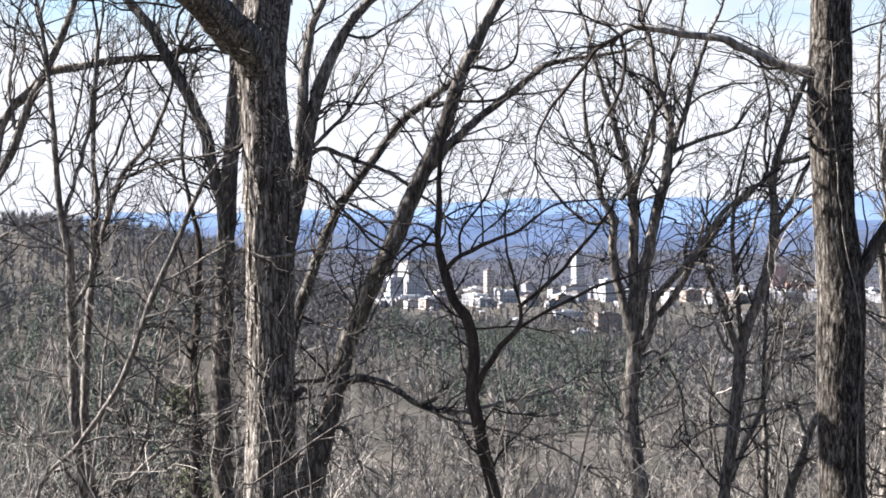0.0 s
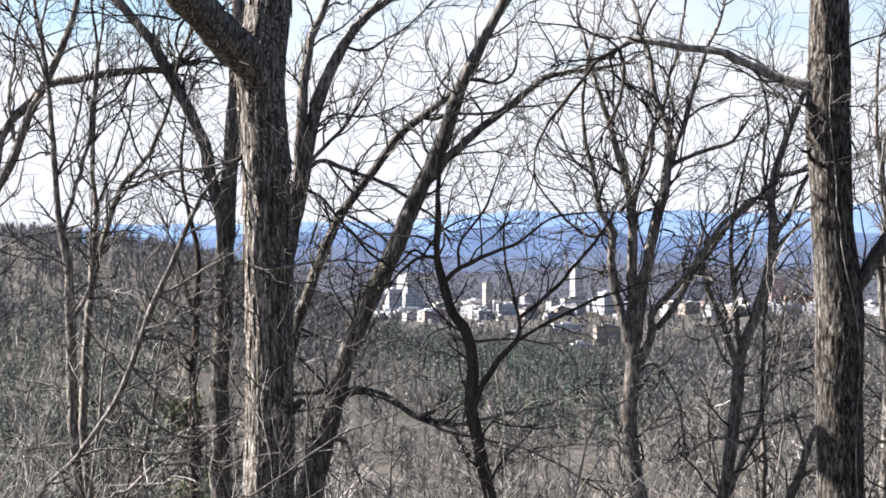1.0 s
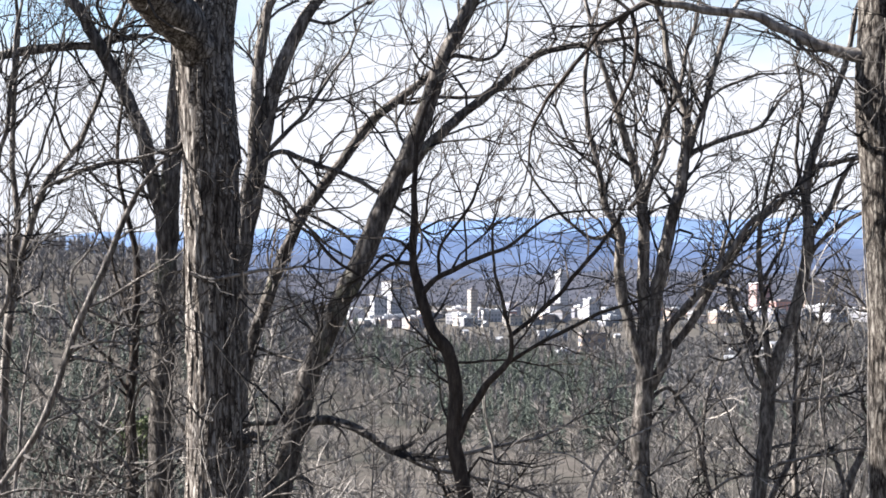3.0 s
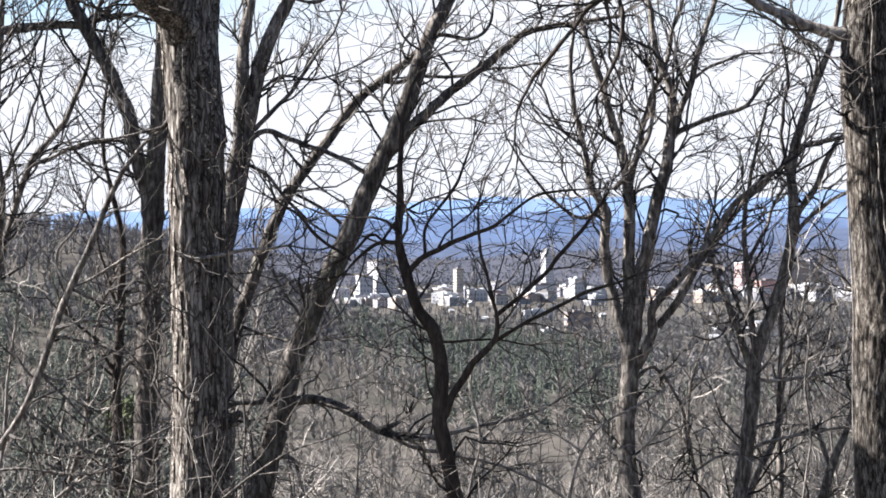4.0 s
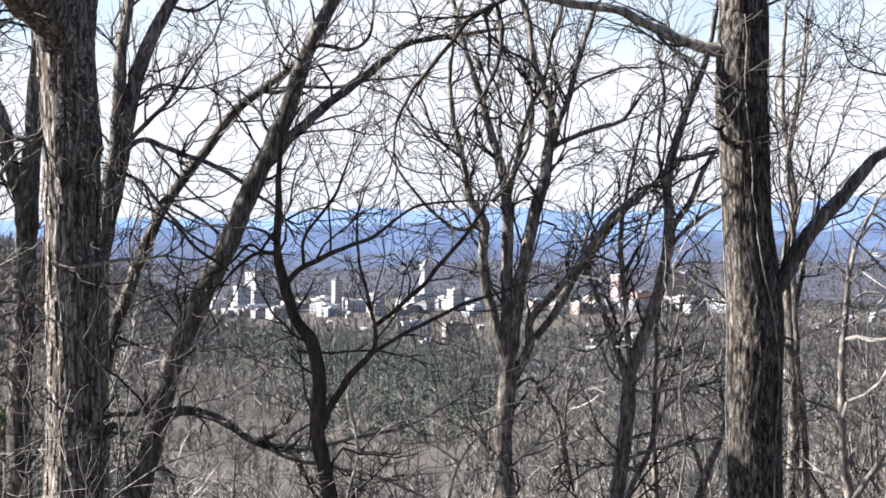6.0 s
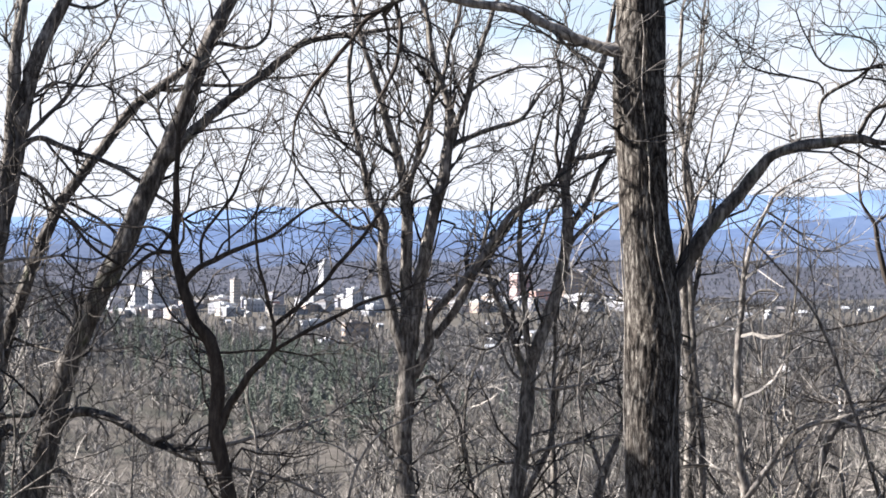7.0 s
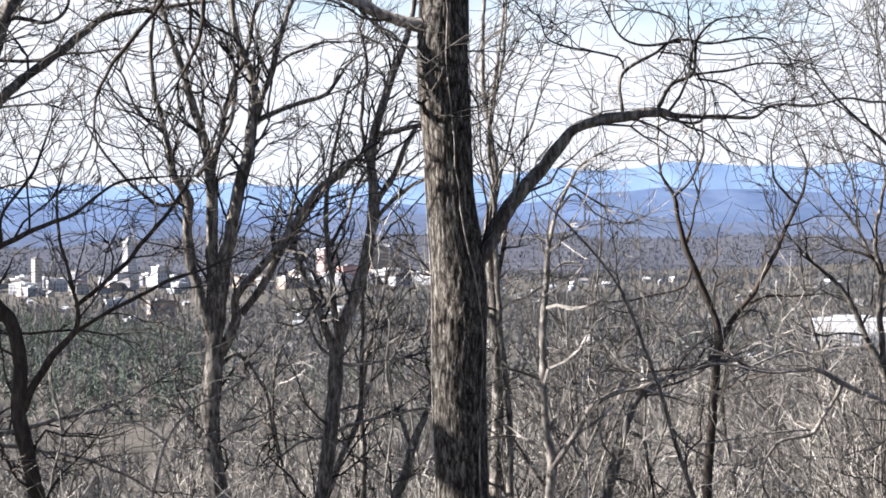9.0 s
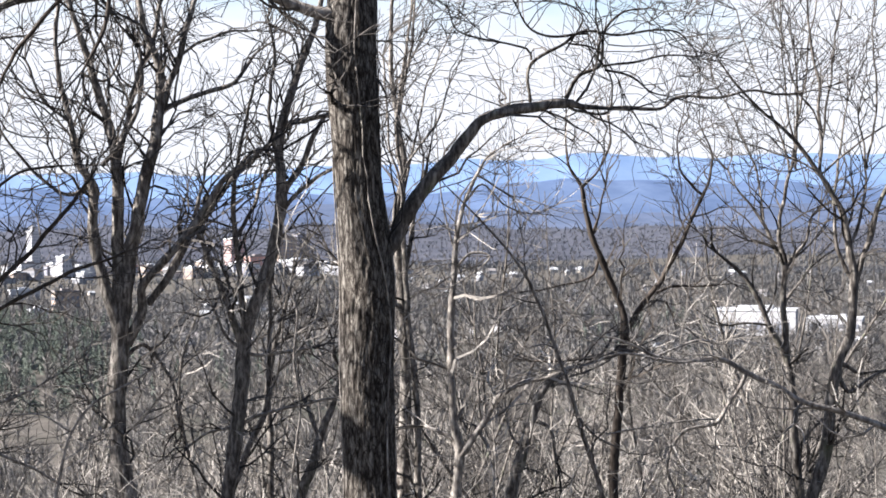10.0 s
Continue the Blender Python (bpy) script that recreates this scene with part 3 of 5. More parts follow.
limb(stem_g, [(1.55, 12.403, 2.404, 0.0191), (1.783, 12.423, 2.501, 0.0172), (2.016, 12.432, 2.598, 0.0134), (2.18, 12.452, 2.792, 0.0096), (2.345, 12.461, 2.908, 0.0057)])
limb(stem_g, [(1.202, 12.403, 1.968, 0.023), (1.298, 12.403, 2.298, 0.0229), (1.386, 12.394, 2.627, 0.021), (1.512, 12.394, 2.898, 0.0172), (1.599, 12.394, 3.315, 0.0134), (1.667, 12.384, 3.741, 0.0095)])
limb(stem_g, [(1.047, 12.403, 1.881, 0.0172), (0.901, 12.364, 1.784, 0.0134), (0.717, 12.335, 1.881, 0.0114), (0.523, 12.297, 2.104, 0.0095), (0.388, 12.268, 2.336, 0.0056)])
limb(stem_g, [(1.114, 12.403, 2.007, 0.0172), (1.269, 12.326, 2.201, 0.0171), (1.376, 12.248, 2.472, 0.0151), (1.386, 12.171, 2.782, 0.0112)])
limb(stem_g, [(0.998, 12.403, 2.627, 0.0114), (1.143, 12.461, 2.608, 0.0096), (1.24, 12.519, 2.821, 0.0078)])
limb(stem_g, [(1.618, 12.403, 2.743, 0.0134), (1.793, 12.461, 2.86, 0.0115), (2.035, 12.519, 2.966, 0.0096), (2.229, 12.578, 2.986, 0.0058)])
limb(stem_g, [(0.901, 12.403, 2.298, 0.0114), (0.717, 12.413, 2.482, 0.0096), (0.601, 12.432, 2.743, 0.0077)])
limb(stem_g, [(1.182, 12.403, 0.389, 0.0172), (1.114, 12.442, 0.205, 0.0153), (1.076, 12.481, 0.292, 0.0096)])
limb(stem_g, [(1.24, 12.403, 0.67, 0.0172), (1.376, 12.481, 0.757, 0.0135), (1.57, 12.558, 0.524, 0.0116), (1.676, 12.636, 0.185, 0.0078)])
stem_h = tree_thing('bare_tree', 'slim leafless tree with upswept forks', 'mid', False,
    [(1.99, 12.6, -0.38, 0.0504), (2.06, 12.6, 0.1, 0.0504), (2.1, 12.6, 0.47, 0.0524), (2.14, 12.6, 0.83, 0.0485), (2.26, 12.6, 1.18, 0.0427), (2.35, 12.6, 1.51, 0.0407), (2.4, 12.6, 1.79, 0.0388), (2.38, 12.6, 2.12, 0.033), (2.42, 12.6, 2.36, 0.031), (2.54, 12.6, 2.73, 0.0272), (2.67, 12.6, 3.06, 0.0213), (2.73, 12.6, 3.44, 0.0136)])
limb(stem_h, [(2.1, 12.6, 0.73, 0.0291), (1.99, 12.56, 0.99, 0.0251), (1.89, 12.52, 1.23, 0.0231), (1.8, 12.47, 1.46, 0.0192), (1.75, 12.43, 1.65, 0.0153), (1.81, 12.39, 1.88, 0.0095)])
limb(stem_h, [(2.13, 12.6, 0.85, 0.0233), (2.08, 12.6, 1.13, 0.0213), (2.05, 12.6, 1.51, 0.0194), (2.04, 12.6, 1.79, 0.0175), (2.09, 12.6, 2.17, 0.0136), (2.19, 12.6, 2.59, 0.0097)])
limb(stem_h, [(2.39, 12.6, 1.74, 0.0252), (2.54, 12.6, 2.03, 0.0213), (2.65, 12.59, 2.31, 0.0174), (2.76, 12.59, 2.47, 0.0116)])
limb(stem_h, [(2.41, 12.6, 1.69, 0.0155), (2.59, 12.52, 1.88, 0.0154), (2.79, 12.44, 2.02, 0.0115)])
limb(stem_h, [(2.38, 12.6, 2.12, 0.0175), (2.22, 12.55, 2.12, 0.0155), (2.08, 12.51, 2.01, 0.0135), (1.95, 12.46, 1.84, 0.0096)])
limb(stem_h, [(2.41, 12.6, 2.31, 0.0213), (2.54, 12.48, 2.34, 0.0192), (2.71, 12.36, 2.38, 0.0152)])
limb(stem_h, [(2.35, 12.6, 2.12, 0.0155), (2.32, 12.54, 2.45, 0.0135), (2.36, 12.49, 2.77, 0.0115), (2.32, 12.43, 3.04, 0.0077)])
limb(stem_h, [(2.07, 12.6, 1.51, 0.0155), (2.2, 12.67, 1.7, 0.0137), (2.31, 12.73, 1.98, 0.0118), (2.51, 12.8, 2.22, 0.0099)])
limb(stem_h, [(2.09, 12.6, 0.71, 0.0116), (1.97, 12.66, 0.82, 0.0117), (1.88, 12.71, 1.03, 0.0098), (1.83, 12.77, 1.2, 0.0098), (1.87, 12.83, 1.27, 0.0079)], 'pale')
limb(stem_h, [(2.1, 12.6, 0.68, 0.0136), (2.26, 12.49, 0.67, 0.0115), (2.56, 12.37, 0.7, 0.0095)], 'pale')
limb(stem_h, [(2.07, 12.6, 0.15, 0.0136), (2.27, 12.52, 0.24, 0.0116), (2.58, 12.45, 0.32, 0.0096), (2.88, 12.37, 0.37, 0.0076)], 'pale')
limb(stem_h, [(2.07, 12.6, 0.15, 0.0116), (1.86, 12.62, 0.12, 0.0097), (1.7, 12.65, 0.01, 0.0078)], 'pale')
stem_i = tree_thing('vine_tree', 'tall hardwood trunk wrapped in climbing vine stems', 'vine', False,
    [(2.604, 10.788, -0.093, 0.1638), (2.585, 10.788, 0.633, 0.1618), (2.595, 10.788, 1.2, 0.1656), (2.567, 10.788, 1.563, 0.1561), (2.539, 10.788, 1.842, 0.1447), (2.52, 10.788, 2.251, 0.1505), (2.502, 10.788, 2.651, 0.1561), (2.511, 10.788, 3.051, 0.1447), (2.511, 10.788, 3.46, 0.1371), (2.511, 10.788, 4.065, 0.1218), (2.53, 10.788, 4.753, 0.0897)])
limb(stem_i, [(2.437, 10.788, 2.874, 0.0498), (2.213, 10.779, 2.93, 0.0365), (1.953, 10.779, 3.014, 0.0315), (1.711, 10.769, 3.125, 0.0282), (1.423, 10.769, 3.181, 0.0248), (1.125, 10.76, 3.2, 0.0199), (0.967, 10.76, 3.153, 0.0149)], 'pale')
limb(stem_i, [(1.004, 10.788, 3.181, 0.015), (0.828, 10.816, 3.079, 0.015), (0.67, 10.835, 2.902, 0.0134), (0.502, 10.862, 2.66, 0.0117), (0.409, 10.89, 2.456, 0.0084), (0.381, 10.909, 2.251, 0.0067)], 'dark')
limb(stem_i, [(0.986, 10.788, 3.172, 0.0133), (1.014, 10.714, 2.93, 0.0132), (0.967, 10.639, 2.679, 0.0114), (0.874, 10.565, 2.521, 0.0081)], 'dark')
limb(stem_i, [(1.125, 10.788, 3.2, 0.0116), (1.19, 10.825, 3.386, 0.01), (1.321, 10.862, 3.599, 0.0067)])
limb(stem_i, [(1.953, 10.788, 3.014, 0.0116), (2.018, 10.723, 2.93, 0.0099), (2.167, 10.649, 2.8, 0.0066)])
limb(stem_i, [(2.437, 10.788, 2.353, 0.015), (2.344, 10.695, 2.353, 0.0148), (2.306, 10.602, 2.391, 0.0114)])
limb(stem_i, [(2.511, 10.788, 2.614, 0.0083), (2.641, 10.816, 2.716, 0.0067), (2.771, 10.835, 2.735, 0.005)])
limb(stem_i, [(2.511, 10.788, 2.493, 0.0083), (2.651, 10.695, 2.483, 0.0083), (2.688, 10.611, 2.391, 0.0049)])
limb(stem_i, [(2.558, 10.788, 3.116, 0.0083), (2.706, 10.751, 3.19, 0.0083), (2.799, 10.723, 3.218, 0.0066), (3.004, 10.686, 3.283, 0.0049)])
# Lighter bark stands in for sunlight on this limb.
limb(stem_i, [(2.669, 10.788, 1.33, 0.048), (2.744, 10.788, 1.488, 0.048), (2.855, 10.788, 1.674, 0.0465), (3.004, 10.788, 1.888, 0.0437), (3.153, 10.788, 2.046, 0.0395), (3.301, 10.788, 2.204, 0.0352), (3.45, 10.788, 2.288, 0.0325), (3.683, 10.788, 2.344, 0.0311), (3.915, 10.788, 2.391, 0.0296), (4.064, 10.788, 2.353, 0.0155), (4.38, 10.788, 2.335, 0.0126), (4.576, 10.788, 2.335, 0.0113), (4.706, 10.788, 2.428, 0.0099), (4.948, 10.788, 2.437, 0.0085), (5.273, 10.788, 2.456, 0.0071), (5.524, 10.788, 2.437, 0.0057), (5.812, 10.788, 2.502, 0.0042)], 'plain')
limb(stem_i, [(3.915, 10.788, 2.391, 0.0155), (4.008, 10.788, 2.502, 0.0126), (4.166, 10.788, 2.604, 0.0113), (4.185, 10.788, 2.818, 0.0085), (4.306, 10.788, 2.93, 0.0071), (4.501, 10.788, 2.967, 0.0042)])
limb(stem_i, [(3.674, 10.788, 2.363, 0.0113), (3.655, 10.788, 2.511, 0.0099), (3.711, 10.788, 2.642, 0.0113), (3.915, 10.788, 2.744, 0.0099), (4.055, 10.788, 2.809, 0.0099), (4.343, 10.788, 2.818, 0.0085), (4.669, 10.788, 2.837, 0.0071), (4.808, 10.788, 2.744, 0.0042)])
limb(stem_i, [(4.166, 10.788, 2.604, 0.0085), (4.427, 10.788, 2.632, 0.0071), (4.659, 10.788, 2.679, 0.0057), (4.901, 10.788, 2.66, 0.0042)])
limb(stem_i, [(3.915, 10.788, 2.372, 0.0113), (3.962, 10.788, 2.316, 0.0099), (4.213, 10.788, 2.288, 0.0071), (4.232, 10.788, 2.483, 0.0057), (4.176, 10.788, 2.595, 0.0042)])
limb(stem_i, [(3.683, 10.788, 2.632, 0.0085), (3.646, 10.788, 2.716, 0.0071), (3.422, 10.788, 2.744, 0.0071), (3.199, 10.788, 2.79, 0.0057), (3.125, 10.788, 2.939, 0.0042)])
limb(stem_i, [(4.185, 10.788, 2.577, 0.0085), (4.38, 10.788, 2.53, 0.0071), (4.52, 10.788, 2.428, 0.0057), (4.641, 10.788, 2.409, 0.0042)])
limb(stem_i, [(4.073, 10.788, 2.809, 0.0085), (3.86, 10.788, 2.809, 0.0085), (3.664, 10.788, 2.856, 0.0071), (3.553, 10.788, 3.014, 0.0057), (3.497, 10.788, 3.162, 0.0042)])
limb(stem_i, [(3.934, 10.788, 2.744, 0.0071), (4.148, 10.788, 2.688, 0.0057), (4.269, 10.788, 2.521, 0.0042)])
limb(stem_i, [(3.915, 10.788, 2.697, 0.0057), (4.036, 10.788, 2.883, 0.0057), (3.953, 10.788, 2.976, 0.0057), (3.767, 10.788, 3.023, 0.0042)])
stem_j = tree_thing('bare_tree', 'dark leafless tree with twisting upright forks', 'dark', False,
    [(5.05, 12.9, -0.56, 0.0371), (5.08, 12.9, -0.02, 0.0354), (5.11, 12.9, 0.33, 0.0337), (5.14, 12.9, 0.59, 0.032), (5.15, 12.9, 0.83, 0.0287), (5.07, 12.9, 1.06, 0.0253), (4.95, 12.9, 1.34, 0.0236), (4.89, 12.9, 1.48, 0.0219), (4.84, 12.9, 1.7, 0.0186), (4.81, 12.9, 1.86, 0.0152), (4.71, 12.9, 2, 0.0118), (4.68, 12.9, 2.15, 0.0084), (4.68, 12.9, 2.48, 0.0051)])
limb(stem_j, [(5.15, 12.9, 0.72, 0.0236), (5.38, 12.91, 1.02, 0.0219), (5.53, 12.92, 1.25, 0.0186), (5.68, 12.93, 1.51, 0.0169), (5.83, 12.94, 1.78, 0.0135), (5.89, 12.95, 1.94, 0.0102), (5.92, 12.97, 2.14, 0.0085), (5.81, 12.98, 2.36, 0.0051)])
limb(stem_j, [(5.82, 12.9, 1.8, 0.0101), (5.63, 12.87, 1.95, 0.0101), (5.57, 12.84, 2.15, 0.0067), (5.58, 12.8, 2.31, 0.005)])
limb(stem_j, [(4.81, 12.9, 1.86, 0.0101), (4.93, 12.84, 1.99, 0.0084), (5.01, 12.78, 2.21, 0.0084), (4.95, 12.71, 2.43, 0.005)])
limb(stem_j, [(4.95, 12.9, 1.32, 0.0118), (4.89, 12.92, 1.17, 0.0101), (4.73, 12.93, 1.1, 0.0085), (4.5, 12.95, 1.06, 0.0068)])
limb(stem_j, [(4.89, 12.9, 1.48, 0.0101), (4.91, 12.78, 1.65, 0.0084), (4.92, 12.67, 1.87, 0.0066)])
limb(stem_j, [(5.14, 12.9, 0.59, 0.0135), (4.96, 12.93, 0.51, 0.0118), (4.68, 12.95, 0.49, 0.0102), (4.42, 12.98, 0.52, 0.0068)])
limb(stem_j, [(5.37, 12.9, 1.02, 0.0101), (5.64, 12.96, 1.09, 0.0085), (6.01, 13.02, 1.1, 0.0068)])
stem_k = tree_thing('pale_sapling', 'slim pale-barked sapling with a forked base', 'pale', False,
    [(3.45, 11.8, -0.32, 0.037), (3.49, 11.8, 0, 0.0339), (3.44, 11.8, 0.24, 0.0278), (3.42, 11.8, 0.59, 0.0247), (3.43, 11.8, 0.95, 0.0231), (3.45, 11.8, 1.26, 0.0216), (3.47, 11.8, 1.5, 0.0185), (3.53, 11.8, 1.73, 0.0139), (3.62, 11.8, 1.93, 0.0108), (3.73, 11.8, 2.08, 0.0077), (3.98, 11.8, 2.21, 0.0046)])
limb(stem_k, [(3.49, 11.8, -0.02, 0.0247), (3.6, 11.76, 0.16, 0.0215), (3.74, 11.72, 0.39, 0.0199), (3.93, 11.68, 0.5, 0.0168), (4.07, 11.64, 0.53, 0.0122)])
limb(stem_k, [(3.48, 11.8, 0, 0.017), (3.41, 11.88, 0.11, 0.014), (3.27, 11.97, 0.16, 0.0094)])
limb(stem_k, [(3.62, 11.8, 0.15, 0.0123), (3.67, 11.75, 0.04, 0.0108), (3.67, 11.7, -0.07, 0.0061)])
limb(stem_k, [(3.45, 11.8, 1.26, 0.0093), (3.57, 11.75, 1.37, 0.0092), (3.69, 11.71, 1.33, 0.0077), (3.6, 11.66, 1.26, 0.0061), (3.43, 11.62, 1.17, 0.0046)])
limb(stem_k, [(3.53, 11.8, 1.73, 0.0077), (3.65, 11.81, 1.85, 0.0077), (3.82, 11.82, 1.69, 0.0062), (4.03, 11.83, 1.64, 0.0046)])
limb(stem_k, [(3.62, 11.8, 1.93, 0.0077), (3.88, 11.82, 1.77, 0.0062)])
stem_l = tree_thing('bare_tree', 'bent leafless young tree with a stooping stem', 'mid', False,
    [(3.98, 12.2, -0.41, 0.0431), (4.08, 12.2, -0.07, 0.0399), (4.17, 12.2, 0.24, 0.0351), (4.26, 12.2, 0.41, 0.0287), (4.41, 12.2, 0.51, 0.0191), (4.63, 12.2, 0.57, 0.0144)])
limb(stem_l, [(4.15, 12.2, 0.17, 0.0159), (4.31, 12.22, 0.08, 0.0128), (4.35, 12.23, -0.13, 0.0096)])
limb(stem_l, [(4.08, 12.2, -0.07, 0.0112), (3.99, 12.25, 0.09, 0.0096), (3.97, 12.3, 0.29, 0.0064)])
stem_m = tree_thing('bare_tree', 'leafless tree forking into a pale stem and a dark one', 'plain', False,
    [(6.44, 12.5, -0.57, 0.0392), (6.41, 12.5, -0.12, 0.036), (6.38, 12.5, 0.23, 0.0343), (6.34, 12.5, 0.5, 0.0294), (6.2, 12.5, 0.76, 0.0229), (6.05, 12.5, 1.07, 0.018), (5.91, 12.5, 1.24, 0.0147), (5.75, 12.5, 1.35, 0.0098)])
limb(stem_m, [(6.34, 12.5, 0.5, 0.0261), (6.31, 12.49, 0.94, 0.0245), (6.31, 12.47, 1.29, 0.0212), (6.27, 12.46, 1.55, 0.0163), (6.34, 12.44, 1.99, 0.013), (6.41, 12.43, 2.42, 0.0097), (6.38, 12.41, 2.95, 0.0065)])
limb(stem_m, [(6.33, 12.5, 1.24, 0.0131), (6.47, 12.47, 1.42, 0.0114), (6.55, 12.44, 1.64, 0.0081)])
limb(stem_m, [(6.32, 12.5, 0.94, 0.0114), (6.58, 12.59, 1.24, 0.0099), (6.83, 12.67, 1.37, 0.0066)])
limb(stem_m, [(6.32, 12.5, 1.25, 0.0131), (6.19, 12.57, 1.6, 0.0115), (6.03, 12.64, 1.82, 0.0083), (5.97, 12.72, 2, 0.0066)])
limb(stem_m, [(6.37, 12.5, 1.95, 0.0098), (6.28, 12.56, 2.34, 0.0082), (6.12, 12.63, 2.74, 0.0066), (6.01, 12.69, 3.23, 0.005)])
limb(stem_m, [(6.42, 12.5, 1.99, 0.0098), (6.36, 12.48, 2.3, 0.0082), (6.28, 12.46, 2.77, 0.0065), (6.25, 12.43, 3.29, 0.0049)])
limb(stem_m, [(6.39, 12.5, 2.08, 0.0082), (6.5, 12.5, 2.52, 0.0082), (6.58, 12.5, 3.05, 0.0065), (6.63, 12.51, 3.4, 0.0049)])
limb(stem_m, [(6.15, 12.5, 1.6, 0.0082), (6.1, 12.58, 1.99, 0.0082), (5.99, 12.66, 2.35, 0.0066), (5.84, 12.74, 2.66, 0.005)])
stem_n = tree_thing('bare_tree', 'leafless tree leaning with a spreading crown', 'plain', False,
    [(6.34, 12.1, -0.51, 0.049), (6.46, 12.1, -0.16, 0.0459), (6.51, 12.1, 0.26, 0.0427), (6.57, 12.1, 0.52, 0.038), (6.67, 12.1, 0.73, 0.0348), (6.7, 12.1, 1.12, 0.0332), (6.66, 12.1, 1.38, 0.0285), (6.6, 12.1, 1.64, 0.0221), (6.42, 12.1, 1.93, 0.0174), (6.19, 12.1, 2.22, 0.0142), (5.96, 12.1, 2.4, 0.0111), (5.73, 12.1, 2.61, 0.0079), (5.5, 12.1, 2.9, 0.0047)])
limb(stem_n, [(6.7, 12.1, 1.1, 0.0253), (6.79, 12.05, 1.38, 0.0221), (6.86, 12.01, 1.68, 0.0188), (6.93, 11.96, 1.85, 0.0156), (7.08, 11.91, 2.23, 0.0109)])
limb(stem_n, [(6.43, 12.1, 1.91, 0.0142), (6.47, 12.17, 2.5, 0.0127), (6.46, 12.23, 2.93, 0.0096), (6.42, 12.3, 3.37, 0.0064)])
limb(stem_n, [(6.66, 12.1, 1.38, 0.0142), (6.75, 12.08, 1.63, 0.0126), (6.79, 12.07, 1.98, 0.0095), (6.71, 12.05, 2.4, 0.0063)])
limb(stem_n, [(6.7, 12.1, 1.12, 0.0174), (6.63, 12.13, 1.25, 0.0159), (6.55, 12.15, 1.55, 0.0127), (6.61, 12.18, 1.98, 0.0096), (6.72, 12.21, 2.5, 0.0064)])
limb(stem_n, [(6.57, 12.1, 0.52, 0.0158), (6.76, 12.15, 0.42, 0.0143), (7.05, 12.2, 0.43, 0.0096)])
limb(stem_n, [(6.56, 12.1, 0.44, 0.0174), (6.65, 12.09, 0.3, 0.0158), (6.83, 12.08, 0.39, 0.0126), (7.12, 12.07, 0.51, 0.0079)])
limb(stem_n, [(6.44, 12.1, 2.19, 0.0095), (6.53, 12.08, 2.7, 0.0079), (6.59, 12.05, 3.17, 0.0063), (6.63, 12.03, 3.42, 0.0047)])
limb(stem_n, [(6.42, 12.1, 1.93, 0.0095), (6.66, 12.1, 2.11, 0.0079), (6.95, 12.1, 2.3, 0.0063), (7.2, 12.1, 2.41, 0.0047)])
limb(stem_n, [(6.44, 12.1, 2.19, 0.0079), (6.36, 12.05, 2.4, 0.0079), (6.16, 12.01, 2.65, 0.0063), (6.06, 11.96, 3.02, 0.0047)])
limb(stem_n, [(6.81, 12.1, 1.98, 0.0095), (6.84, 12.03, 2.49, 0.0079), (6.78, 11.95, 2.99, 0.0063), (6.79, 11.88, 3.37, 0.0047)])
limb(stem_n, [(6.6, 12.1, 1.61, 0.0111), (6.53, 12.13, 1.85, 0.0095), (6.37, 12.15, 2.02, 0.0079), (6.14, 12.18, 2.11, 0.0064), (5.87, 12.2, 2.19, 0.0048)])
# Part of the sunlit paleness is in the bark colour itself.
stem_o = tree_thing('fallen_branch', 'long bent bare branch lit pale by the sun', 'pale', True,
    [(6.91, 11.4, -0.03, 0.0238), (6.58, 11.4, 0.09, 0.0224), (6.27, 11.4, 0.2, 0.0209), (5.91, 11.4, 0.31, 0.0194), (5.74, 11.4, 0.4, 0.0179), (5.47, 11.4, 0.52, 0.0179), (5.26, 11.4, 0.63, 0.0149), (5, 11.4, 0.62, 0.0134), (4.79, 11.4, 0.66, 0.0119), (4.62, 11.4, 0.73, 0.0089), (4.49, 11.4, 0.79, 0.0075), (4.37, 11.4, 0.81, 0.0045)])
limb(stem_o, [(5.47, 11.4, 0.52, 0.0149), (5.41, 11.44, 0.4, 0.0135), (5.26, 11.48, 0.2, 0.0135), (5.03, 11.52, 0.15, 0.012), (4.95, 11.56, -0.03, 0.0106), (4.96, 11.6, -0.2, 0.0091), (5.12, 11.64, -0.41, 0.0061)])
limb(stem_o, [(5.26, 11.4, 0.63, 0.0104), (4.95, 11.39, 0.62, 0.0089), (4.53, 11.38, 0.69, 0.0089), (4.29, 11.36, 0.63, 0.0059), (4.11, 11.35, 0.61, 0.0045)])
limb(stem_o, [(4.79, 11.4, 0.66, 0.0089), (4.97, 11.42, 0.73, 0.009), (5.15, 11.45, 0.77, 0.0075), (5.29, 11.47, 0.74, 0.0045)])
limb(stem_o, [(5.22, 11.4, 0.21, 0.0075), (4.94, 11.37, 0.21, 0.0059), (4.55, 11.33, 0.17, 0.0059), (4.41, 11.3, 0.16, 0.0044)])
stem_p = tree_thing('whip_sapling', 'thin reddish whip of a sapling', 'mid', False,
    [(4.35, 11.3, -0.29, 0.0177), (4.25, 11.3, 0.03, 0.0162), (4.17, 11.3, 0.26, 0.0148), (4.09, 11.3, 0.57, 0.0133), (3.97, 11.3, 0.88, 0.0118), (3.81, 11.3, 1.23, 0.0103), (3.61, 11.3, 1.5, 0.0074), (3.42, 11.3, 1.69, 0.0059), (3.26, 11.3, 1.84, 0.0044)])
limb(stem_p, [(4.17, 11.3, 0.28, 0.0089), (4.3, 11.33, 0.16, 0.0074), (4.48, 11.37, 0.05, 0.0059)])
